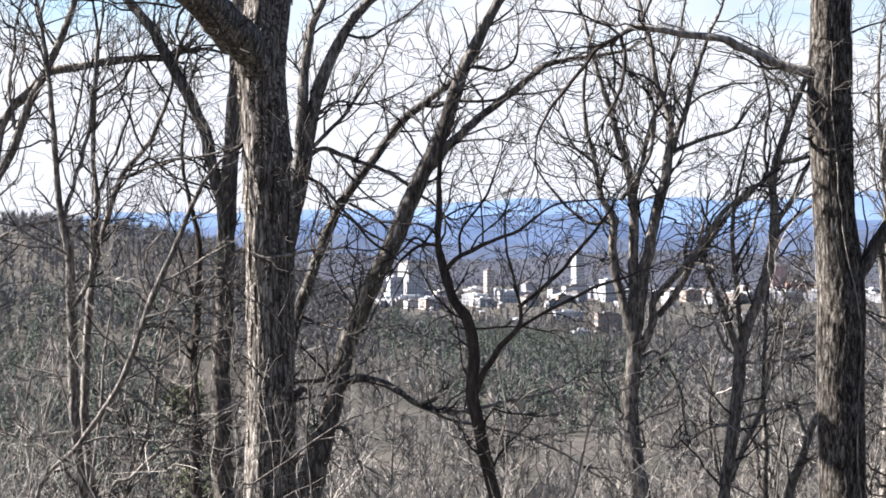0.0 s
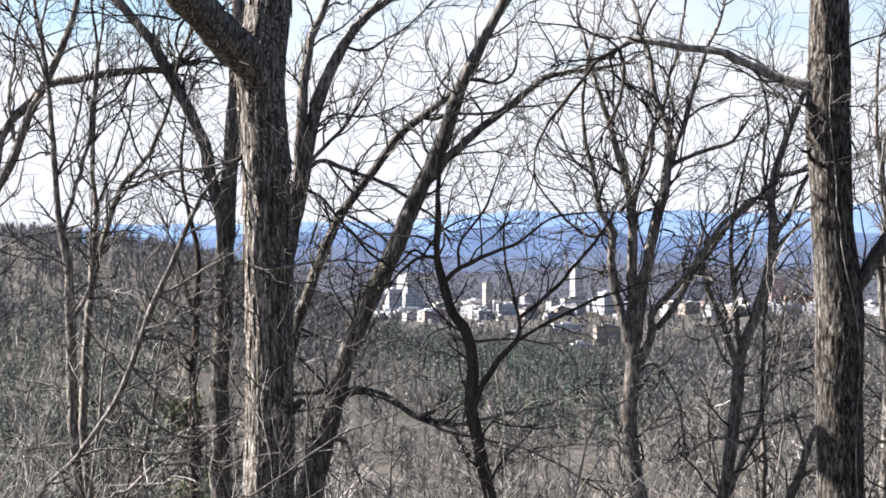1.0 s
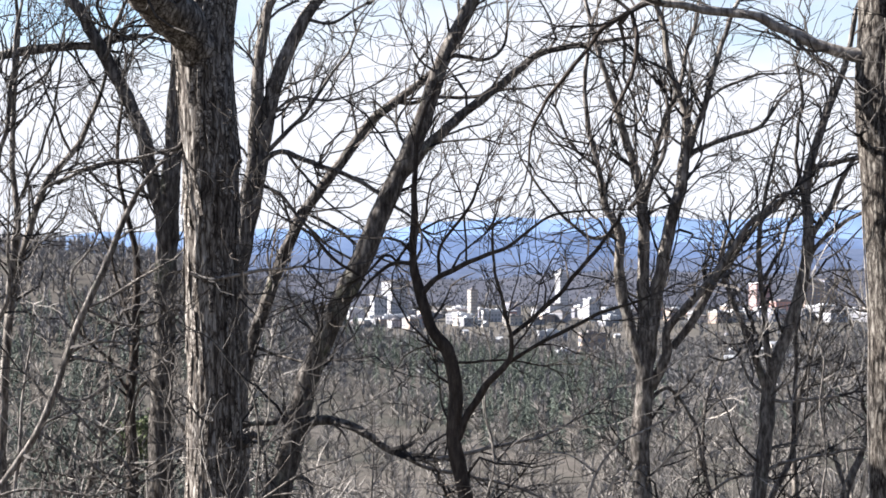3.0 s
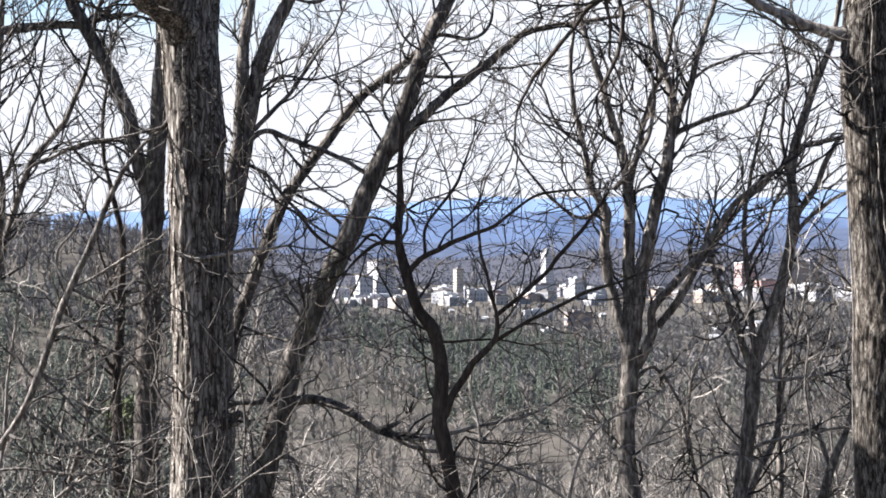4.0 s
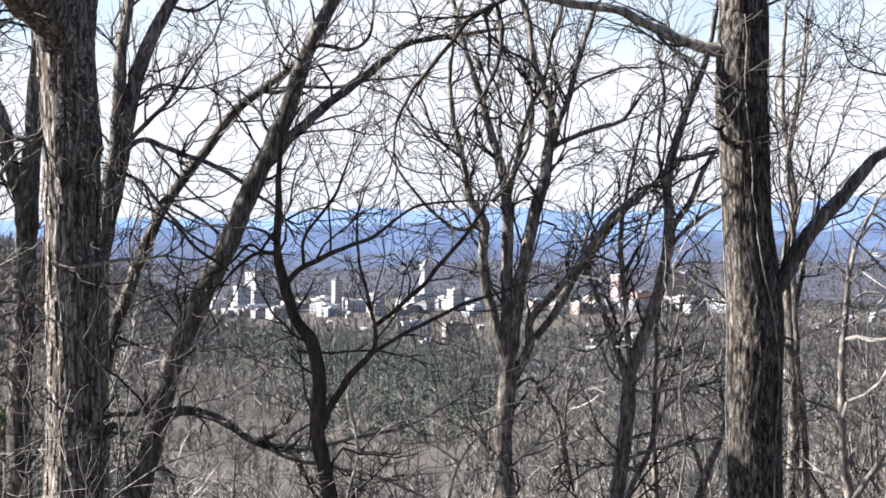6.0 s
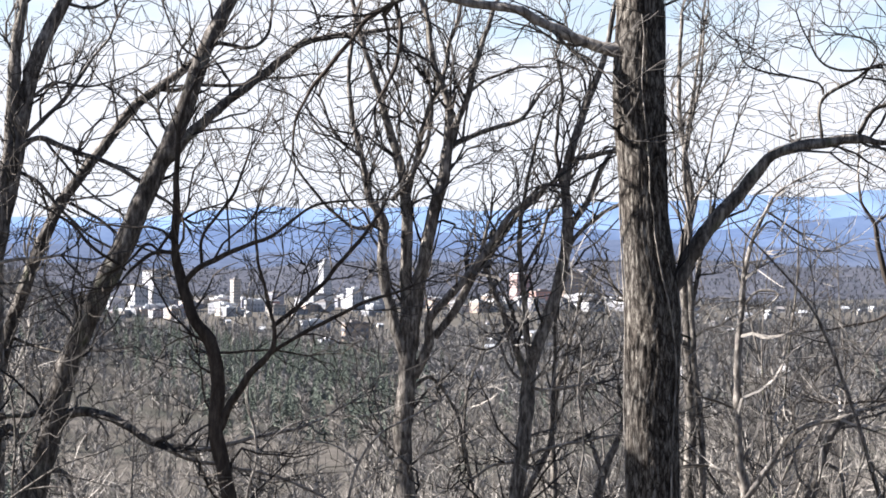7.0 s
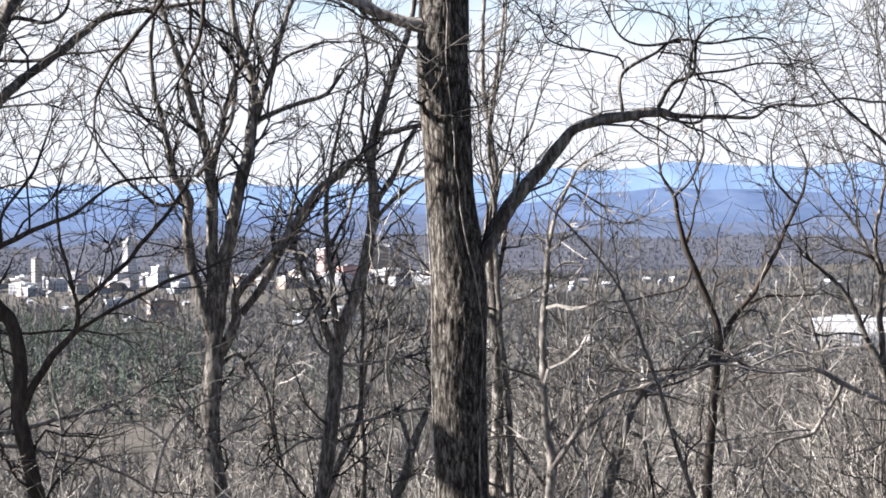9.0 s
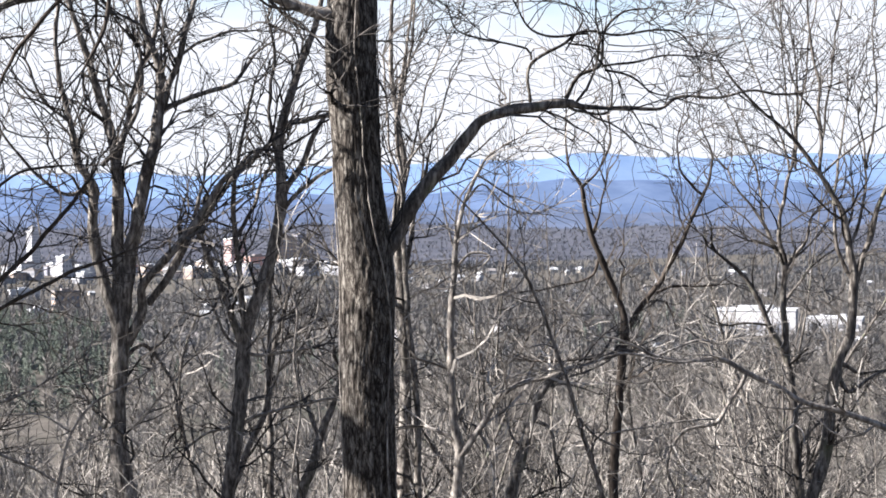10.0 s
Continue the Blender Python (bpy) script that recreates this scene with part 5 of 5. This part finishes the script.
def grown(name, label, category, group, seed, height, spread, stems, r, bark, twigs, shoots_per_stem, shoot_len, level, start=0.25, kids=0.55):
    """A generated tree or shrub: stems of their own and a mass of twigs."""
    rng = np.random.default_rng(seed)
    thing = new(name)
    tagged(thing, label, category, group)
    shoots = []
    for path in stem_paths(rng, height, spread, stems, r):
        v, f = tube(path, 7)
        mesh_object("trunk" if stems == 1 else "stem", v, f, bark, thing, smooth=True)
        m = len(path)
        for _ in range(shoots_per_stem):
            i = min(m - 2, int(m * (start + (0.97 - start) * rng.random())))
            d = path[i + 1, :3] - path[i, :3]
            d /= np.linalg.norm(d)
            side = np.cross(d, rng.normal(0, 1, 3))
            side /= np.linalg.norm(side)
            a = rng.uniform(0.45, 1.05)
            far = 1.15 - 0.75 * i / m
            sprout(rng, shoots, path[i, :3], d * math.cos(a) + side * math.sin(a), shoot_len * far * rng.uniform(0.6, 1.2), path[i, 3] * 0.58, level, 0.24, 0.06, shoot_len / 6, kids)
    twig_mesh("twig_spray", shoots, twigs, thing)
    return thing


def scatter(protos, spots, seed, sink=0.0, low=0.8, high=1.2):
    rng = np.random.default_rng(seed)
    for k, (x, y) in enumerate(spots):
        z = float(ground_height(x, y)) - sink
        turn = Matrix.Translation((x, y, z)) @ Matrix.Rotation(rng.uniform(0, 6.283), 4, "Z") @ Matrix.Rotation(rng.normal(0, 0.05), 4, "X")
        size = rng.uniform(low, high)
        proto = protos[k % len(protos)]
        if k < len(protos):
            ob = proto
            ob.matrix_basis = turn
        else:
            ob = copy_thing(proto, turn)
        ob.scale = (size, size, size)


def wedge(rng, n, y0, y1, power=1.0, left=-0.34, right=0.66):
    y = y0 + (y1 - y0) * rng.random(n) ** power
    return [(float(rng.uniform(left * b - 2.0, right * b + 2.0)), float(b)) for b in y]


rng = np.random.default_rng(77)
thicket = [grown("shrub", "leafless thicket shrub of pale crooked stems", "shrub", "thicket shrubs", 100 + k, 5.2, 0.30, 5, 0.015, BARK["pale"], TWIG_BROWN, 11, 1.1, 1, 0.35, 0.45) for k in range(5)]
places = [(x, y) for x, y in wedge(rng, 120, 10.5, 30.0, 1.2) if y > (12.2 if x > 4.5 else 13.4)] + [(float(x), float(y)) for x, y in zip(rng.uniform(-6.0, 5.0, 44), rng.uniform(12.8, 17.0, 44))] + [(float(x), float(y)) for x, y in zip(rng.uniform(-5.5, -0.5, 18), rng.uniform(12.7, 15.0, 18))]
# the thicket thins out towards the pines
places = [(x, y) for k, (x, y) in enumerate(places) if x > -0.12 * (y + 2.2) or k % 5 < 2]
# and stays low where the hillside drops away towards the town
places = [(x, y) for k, (x, y) in enumerate(places) if x < 0.25 * y or k % 8 == 0]
low_brush = [(x, y) for x, y in places if -0.16 * (y + 2.2) < x < 0.22 * (y + 2.2)]
tall_brush = [p for p in places if p not in low_brush]
scatter(thicket, tall_brush, 5, low=0.6, high=1.05)
brush = [grown("low_shrub", "low leafless shrub of thin upright stems", "shrub", "low thicket", 120 + k, 3.6, 0.22, 7, 0.012, BARK["pale"], TWIG_BROWN, 8, 0.8, 1, 0.35, 0.45) for k in range(4)]
scatter(brush, low_brush, 15, low=0.6, high=1.0)
sapling = [grown("sapling", "slim leafless sapling in the thicket", "sapling", "thicket saplings", 140 + k, 7.0, 0.18, 2, 0.028, BARK["mid"], TWIG, 16, 1.5, 1, 0.4) for k in range(4)]
scatter(sapling, wedge(rng, 34, 14.0, 34.0), 6, low=0.55, high=0.95)
wood = [grown("slope_tree", "leafless hardwood, on the slope below and added out of view", "tree", "slope trees", 180 + k, 11.5, 0.12, 1, 0.10, BARK["plain"], TWIG, 34, 2.8, 1, 0.25) for k in range(5)]
# Unseen trees added at the camera's back and right to block sky light.
behind = [(float(rng.uniform(-45, 45)), float(rng.uniform(-60, -9))) for _ in range(26)] + [(float(rng.uniform(16, 40)), float(rng.uniform(-6, 20))) for _ in range(20)]
scatter(wood, [(x, y) for x, y in wedge(rng, 34, 19.0, 48.0) if not -0.13 < x / y < 0.27] + behind, 7, low=0.5, high=0.85)
lower = [grown("hillside_tree", "leafless grey-brown tree in the lower woods", "tree", "lower woods", 220 + k, 14.0, 0.14, 1, 0.13, BARK["plain"], WOODS, 38, 3.2, 1, 0.2, 0.5) for k in range(4)]
scatter(lower, wedge(rng, 110, 45.0, 90.0) + wedge(rng, 190, 90.0, 260.0), 8, low=0.62, high=1.02)
upright = [grown("upright_tree", "pale leafless tree of fine upright shoots", "tree", "upright trees", 260 + k, 9.5, 0.13, 3, 0.04, BARK["plain"], TWIG, 22, 1.9, 1, 0.4, 0.6) for k in range(4)]
scatter(upright, wedge(rng, 14, 19.0, 33.0, 1.0, 0.27, 0.62), 10, sink=0.2, low=0.75, high=1.0)


def arching_cane(seed):
    """A clump of long pale canes that rise, bow over and end in side twigs."""
    rng = np.random.default_rng(seed)
    thing = new("bramble")
    tagged(thing, "pale leafless arching canes with kinked side twigs", "bramble", "brambles in the thicket")
    for _ in range(3):
        a, shoots = rng.uniform(0, 6.283), []
        lean = rng.uniform(0.25, 0.6)
        sprout(rng, shoots, (0, 0, -0.1), (lean * math.cos(a), lean * math.sin(a), 1.0), rng.uniform(2.2, 3.3), 0.012, 2, 0.2, -0.05, 0.22, 0.3)
        v, f = tube(smooth_path(shoots[0], 0.08), 6)
        mesh_object("cane", v, f, BARK["pale"], thing, smooth=True)
        twig_mesh("twig_spray", shoots[1:], TWIG_BROWN, thing)
    return thing


canes = [arching_cane(300 + k) for k in range(6)]
cane_rng = np.random.default_rng(88)
cane_spots = [(float(x), float(y)) for x, y in zip(cane_rng.uniform(-4.4, -1.9, 13), cane_rng.uniform(10.9, 13.0, 13))]
cane_spots += [(float(x), float(y)) for x, y in zip(cane_rng.uniform(-1.5, 2.2, 18), cane_rng.uniform(11.0, 12.6, 18))]
cane_spots += [(float(x), float(y)) for x, y in zip(cane_rng.uniform(3.2, 7.2, 11), cane_rng.uniform(11.6, 13.6, 11))]
scatter(canes, cane_spots, 21, low=0.65, high=1.0)


def far_woods(name, label, spots, seed, height, wide, blades, thin, mat, droop=0.0, levels=None):
    """Distant trees, each a spray of fine tapered branches from its stem."""
    rng = np.random.default_rng(seed)
    s = np.array(spots)
    n = len(s)
    base = np.stack([s[:, 0], s[:, 1], ground_height(s[:, 0], s[:, 1]) if levels is None else levels], 1)
    size = height * rng.uniform(0.65, 1.15, n)
    u = rng.random((n, blades)) ** 0.8
    a = rng.uniform(0, 6.283, (n, blades))
    if droop:
        reach = wide * (1.02 - u) * rng.uniform(0.6, 1.1, (n, blades))
        z0, z1 = u * size[:, None], u * size[:, None] - droop * reach
    else:
        reach = wide * (0.25 + 0.75 * np.sin(np.pi * (0.15 + 0.8 * u))) * rng.uniform(0.3, 1.0, (n, blades))
        z0 = u * size[:, None] * 0.75
        z1 = z0 + (0.12 + 0.22 * rng.random((n, blades))) * size[:, None]
    root = base[:, None] + np.stack([np.zeros_like(u), np.zeros_like(u), z0], -1)
    tip = base[:, None] + np.stack([np.cos(a) * reach, np.sin(a) * reach, z1], -1)
    w = thin * rng.uniform(0.6, 1.5, (n, blades))
    off = np.stack([w, np.zeros_like(w), 0.5 * w * np.sign(rng.random((n, blades)) - 0.5)], -1)
    if droop:
        v = np.stack([root, tip - off * 2, tip + off * 2], 2)
    else:
        v = np.stack([root - off, root + off, tip], 2)
    stem = np.stack([base - (thin * 2, 0, 0), base + (thin * 2, 0, 0), base + np.stack([np.zeros(n), np.zeros(n), size * 0.9], 1)], 1)
    v = np.vstack([v.reshape(-1, 3), stem.reshape(-1, 3)])
    ob = mesh_object(name, v, np.arange(len(v)).reshape(-1, 3), mat)
    return tagged(ob, label, "woods", kind="stuff")


def clearing(spots, seed):
    """Thins bare trees where the pines stand."""
    rng = np.random.default_rng(seed)
    return [(x, y) for x, y in spots if rng.random() < (0.4 if -0.32 < x / y < -0.12 and y > 240 else 0.6 if -0.09 < x / y < 0.1 and y > 480 else 1.0)]


rng = np.random.default_rng(31)
far_woods("valley_woods", "leafless grey-brown woods across the valley floor", clearing(wedge(rng, 2600, 230, 640, 0.8), 32), 1, 11.0, 5.0, 60, 0.085, WOODS)
# Natural twig grey, paled and evened to stand for haze over the valley.
FAR_WOODS = twig_material("hazed_valley_twigs", (0.108, 0.106, 0.106), (0.20, 0.19, 0.185))
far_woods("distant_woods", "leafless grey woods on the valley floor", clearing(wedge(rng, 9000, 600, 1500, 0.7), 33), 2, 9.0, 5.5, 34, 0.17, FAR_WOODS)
# Bluish haze is put into this twig colour; the air itself is clear.
HAZE_TINT_WOODS = twig_material("haze_tinted_woods", (0.088, 0.094, 0.107), (0.148, 0.15, 0.162))
far_woods("town_woods", "leafless woods round the town, tinted with haze", [(x, y) for x, y in wedge(rng, 7500, 1450, 2750, 0.9) if not (1800 < y < 2250 and -200 < x < 540)], 4, 8.5, 6.0, 18, 0.22, HAZE_TINT_WOODS)
hills = np.random.default_rng(71)
hx, hy, hz = NEAR_HILLS
hr, hc = hills.integers(1, 12, 13000), hills.integers(130, 330, 13000)
far_woods("hill_woods", "bare woods on the hills behind the town, tinted with haze", np.stack([hx[hr, hc] + hills.uniform(-9, 9, 13000), hy[hr, hc] + hills.uniform(-17, 17, 13000)], 1), 14, 6.5, 7.0, 10, 0.38, HAZE_TINT_WOODS, 0.0, hz[hr, hc] - 2.0)
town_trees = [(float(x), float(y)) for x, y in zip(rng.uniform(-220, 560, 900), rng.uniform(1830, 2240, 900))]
far_woods("street_trees", "low bare trees between the town buildings, tinted with haze", town_trees, 6, 5.0, 4.0, 18, 0.2, HAZE_TINT_WOODS)
pines = [(b * (m + g * 0.03), b) for m, n, y0, y1 in ((0.0, 170, 560, 1150), (0.05, 190, 520, 1050), (-0.05, 110, 750, 1400), (-0.12, 18, 300, 520), (0.17, 18, 500, 800), (0.42, 26, 700, 1100), (-0.22, 70, 260, 520), (-0.27, 80, 330, 700)) for b, g in zip(rng.uniform(y0, y1, n), rng.normal(0, 1, n))]
# Knoll twigs are lightened, the haze in front of them mixed into the colour.
KNOLL_WOODS = twig_material("hazed_knoll_twigs", (0.095, 0.092, 0.096), (0.21, 0.2, 0.2))
knoll = np.random.default_rng(64)
knoll_spots = [(float(b * m), float(b)) for b, m in zip(knoll.uniform(640, 1080, 1500), knoll.uniform(-0.36, -0.07, 1500))]
far_woods("knoll_woods", "leafless woods on a rounded knoll, paled with haze", knoll_spots, 12, 10.0, 4.5, 44, 0.13, KNOLL_WOODS)
grove = np.random.default_rng(58)
pines += [(float(b * m), float(b)) for b, m in zip(grove.uniform(330, 720, 260), grove.normal(-0.215, 0.04, 260))]
far_woods("pine_grove", "dark green pines among the bare woods", pines, 3, 12.0, 3.2, 240, 0.085, PINE, 0.5)


def evergreen_bush(name, label, x, y, z, size, seed):
    rng = np.random.default_rng(seed)
    thing = new(name)
    thing.location = (x, y, float(ground_height(x, y)))
    tagged(thing, label, "bush")
    h = z - thing.location.z
    shoots = []
    for _ in range(7):
        sprout(rng, shoots, (0, 0, -0.1), (rng.normal(0, 0.15), rng.normal(0, 0.15), 1), h + size * 0.4, 0.012, 1, 0.08, 0.1, 0.3, 0.3)
    twig_mesh("stem_spray", shoots, TWIG, thing)
    n = 700
    c = rng.normal(0, 1, (n, 3))
    c = c / np.linalg.norm(c, axis=1)[:, None] * size * rng.random((n, 1)) ** 0.4 * (1 + 0.3 * np.sin(4 * c[:, :1]))
    c[:, 2] += h
    d, e = rng.normal(0, 1, (n, 3)), rng.normal(0, 1, (n, 3))
    d = d / np.linalg.norm(d, axis=1)[:, None] * 0.05
    e = np.cross(d, e)
    e = e / np.linalg.norm(e, axis=1)[:, None] * 0.016
    v = np.stack([c - d, c + e, c + d, c - e], 1).reshape(-1, 3)
    tagged(mesh_object("leaf_mass", v, np.arange(n * 4).reshape(-1, 4), LEAF, thing), kind="stuff")


LEAF = twig_material("evergreen_leaves", (0.035, 0.048, 0.022), (0.095, 0.115, 0.05))
evergreen_bush("evergreen_bush", "small yellow-green evergreen bush in the thicket", -4.05, 22.0, -0.5, 0.30, 4)
evergreen_bush("evergreen_bush", "low dark evergreen bush in the thicket", -3.7, 20.5, -1.5, 0.45, 9)

# ---- the town ----
# Haze is put into some paints: white dimmed and bluish, window glass lifted.
PAINT = {
    "white": wall_paint("hazed_white_masonry", (0.37, 0.37, 0.385)),
    "cream": wall_paint("cream_stone", (0.37, 0.34, 0.305)),
    "grey": wall_paint("grey_concrete", (0.25, 0.25, 0.265)),
    "dark": wall_paint("dark_curtain_wall", (0.24, 0.24, 0.28), 0.4),
    "pink": wall_paint("pink_brick", (0.36, 0.25, 0.235)),
    "brick": wall_paint("red_brick", (0.36, 0.21, 0.18)),
    "tan": wall_paint("tan_brick", (0.30, 0.24, 0.20)),
    "blue": wall_paint("blue_glass", (0.12, 0.16, 0.30), 0.3),
    "roof": wall_paint("dark_roofing", (0.16, 0.15, 0.15)),
    "pale_roof": wall_paint("pale_roofing", (0.42, 0.43, 0.45)),
    "glass": wall_paint("hazed_window_glass", (0.17, 0.18, 0.21), 0.3),
}


def building(label, x, y, wide, deep, top, paint, turn=0.0, floors=0, bays=0, roof="roof", crown=0.0, side=None):
    """A town building: walls, a parapet roof, and rows of windows set into its front and side."""
    z0 = float(ground_height(x, y)) - 3.0
    h = top - z0
    thing = new("building")
    thing.matrix_basis = pose(x, y, z0, 0, 0, turn)
    tagged(thing, label, "building", "buildings of the town")
    bm = bmesh.new()
    box(bm, -wide / 2, -deep / 2, 0, wide / 2, deep / 2, h)
    part("wall", bm, PAINT[paint], thing)
    if side:
        bm = bmesh.new()
        box(bm, wide / 2 + 0.004, -deep / 2, 0.01, wide / 2 + 0.6, deep / 2, h - 0.01)
        part("side_wall", bm, PAINT[side], thing, "dark side wall")
    bm = bmesh.new()
    e = 0.35
    for a in ((-wide / 2 - e, -deep / 2 - e, wide / 2 + e, -deep / 2), (-wide / 2 - e, deep / 2, wide / 2 + e, deep / 2 + e), (-wide / 2 - e, -deep / 2, -wide / 2, deep / 2), (wide / 2, -deep / 2, wide / 2 + e, deep / 2)):
        box(bm, a[0], a[1], h - 0.6, a[2], a[3], h + 0.7)
    box(bm, -wide * 0.2, -deep * 0.2, h + 0.004, wide * 0.15, deep * 0.25, h + 2.2)
    part("roof", bm, PAINT[roof], thing)
    if crown:
        bm = bmesh.new()
        w = min(wide, deep) * 0.36
        box(bm, -w, -w, h + 2.3, w, w, h + crown * 0.75)
        box(bm, -w * 1.25, -w * 1.25, h + crown * 0.754, w * 1.25, w * 1.25, h + crown * 0.9)
        box(bm, -w * 0.3, -w * 0.3, h + crown * 0.904, w * 0.3, w * 0.3, h + crown * 1.3)
        part("crown", bm, PAINT[paint], thing)
    if floors and bays:
        me = None
        fh = (h - 6.0) / floors
        for front in (True, False):
            span = wide if front else deep
            bw = span / bays
            bm = bmesh.new()
            if front:
                box(bm, -bw * 0.24, -0.08, 0, bw * 0.24, 0.2, fh * 0.5)
            else:
                box(bm, -0.2, -bw * 0.24, 0, 0.08, bw * 0.24, fh * 0.5)
            me = bpy.data.meshes.new("window")
            bm.to_mesh(me)
            bm.free()
            me.materials.append(PAINT["glass"])
            for i in range(floors):
                for j in range(bays):
                    o = new("window", me)
                    o.parent = thing
                    s = -span / 2 + (j + 0.5) * bw
                    z = 5.0 + i * fh
                    o.location = (s, -deep / 2 - 0.02, z) if front else (-wide / 2 + 0.02 - 0.1, s, z)
    return thing


building("tall pale office block with a dark flank", -84, 2005, 22, 20, -13.5, "white", 40, 13, 5, crown=0)
building("white columned civic building", -126, 1960, 17, 14, -44, "white", 20, 3, 5, "pale_roof")
building("pale stone building beside the office block", -101, 1985, 16, 12, -30, "white", 25, 5, 4, "pale_roof")
building("long low white building at the town's edge", -80, 1935, 58, 14, -50.5, "white", 8, 1, 12, "pale_roof")
building("slender white tower with a flat cap", 104, 2000, 11, 10, -5, "white", 32, 15, 4, "pale_roof", 5.5)
building("low annex at the foot of the tower", 100, 1990, 26, 12, -40, "white", 20, 3, 6)
building("narrow cream stone tower block", 4, 2010, 9, 8, -23, "cream", 30, 9, 3)
building("dark glass office block in the town", 49, 1990, 14, 12, -37, "dark", 25, 5, 4)
building("low white warehouse in the town", 28, 1950, 27, 14, -45.5, "white", 10, 2, 7, "pale_roof")
building("squat white office block in the town", 137, 1980, 16, 12, -33, "white", 30, 4, 4, "pale_roof")
building("brown brick mill building", 93, 1342, 19, 10, -47.4, "tan", 12, 2, 5, "roof")
building("low white shed by the woods", 72, 1538, 25, 9, -53.0, "white", 10, 1, 5, "pale_roof")
building("low white shed by the road", 65, 1203, 12, 7, -54.2, "white", 14, 1, 4, "pale_roof")
building("pink brick tower block", 325, 1990, 19, 16, -15.5, "pink", 22, 11, 4, "pale_roof")
building("wide red brick block beside the pink tower", 348, 1975, 27, 18, -35, "brick", 18, 5, 6)
building("white banded office building with a blue glass flank", 392, 1960, 36, 24, -39.5, "white", 30, 4, 7, "pale_roof", 0, "blue")
building("tall tan brick hotel in the town", 396, 2060, 24, 16, -15, "tan", 15, 9, 5)
building("tall dark brick block in the town", 420, 2080, 17, 14, -12, "dark", 12, 9, 4)
building("large low white hall with a flat roof", 444, 910, 17, 44, -48.6, "white", 55, 1, 3, "pale_roof")
building("low white hall beside the larger one", 500, 925, 13, 32, -55.4, "white", 55, 1, 4, "pale_roof")
rng = np.random.default_rng(12)
LABELS = {"white": "low white commercial building in the town", "cream": "low cream commercial building in the town", "grey": "low grey concrete building in the town", "tan": "low tan brick building in the town", "brick": "low red brick building in the town", "dark": "low dark-walled building in the town"}
for k in range(150):
    kind = ["white", "white", "cream", "grey", "tan", "brick", "grey", "white", "dark"][int(rng.integers(9))]
    x, y = float(rng.uniform(-190, 500)), float(rng.uniform(1840, 2150))
    building(LABELS[kind], x, y, float(rng.uniform(9, 22)), float(rng.uniform(9, 16)), float(ground_height(x, y)) + float(rng.uniform(5, 12)), kind, float(rng.uniform(20, 62)), 2, 3, "pale_roof" if k % 3 else "roof")


def house(label, paint, roof):
    thing = new("house")
    tagged(thing, label, "house", "houses in the valley")
    bm = bmesh.new()
    box(bm, -5, -3.5, -1, 5, 3.5, 4.6)
    part("wall", bm, PAINT[paint], thing)
    bm = bmesh.new()
    v = [bm.verts.new(p) for p in ((-5.5, -4.1, 4.3), (5.5, -4.1, 4.3), (5.5, 4.1, 4.3), (-5.5, 4.1, 4.3), (-5.5, 0, 7.2), (5.5, 0, 7.2))]
    for f in ((0, 1, 5, 4), (2, 3, 4, 5), (0, 4, 3), (1, 2, 5), (3, 2, 1, 0)):
        bm.faces.new([v[i] for i in f])
    part("roof", bm, PAINT[roof], thing)
    for s in (-3, 0, 3):
        bm = bmesh.new()
        box(bm, s - 0.6, -3.6, 1.6, s + 0.6, -3.4, 3.2)
        part("window", bm, PAINT["glass"], thing)
    return thing


homes = [house("white clapboard house among the trees", "white", "roof"), house("pale house with a light roof", "cream", "pale_roof"), house("grey house among bare trees", "grey", "pale_roof")]
scatter(homes, wedge(rng, 60, 750, 1850, 0.6, -0.05, 0.62), 9, low=0.45, high=0.85)
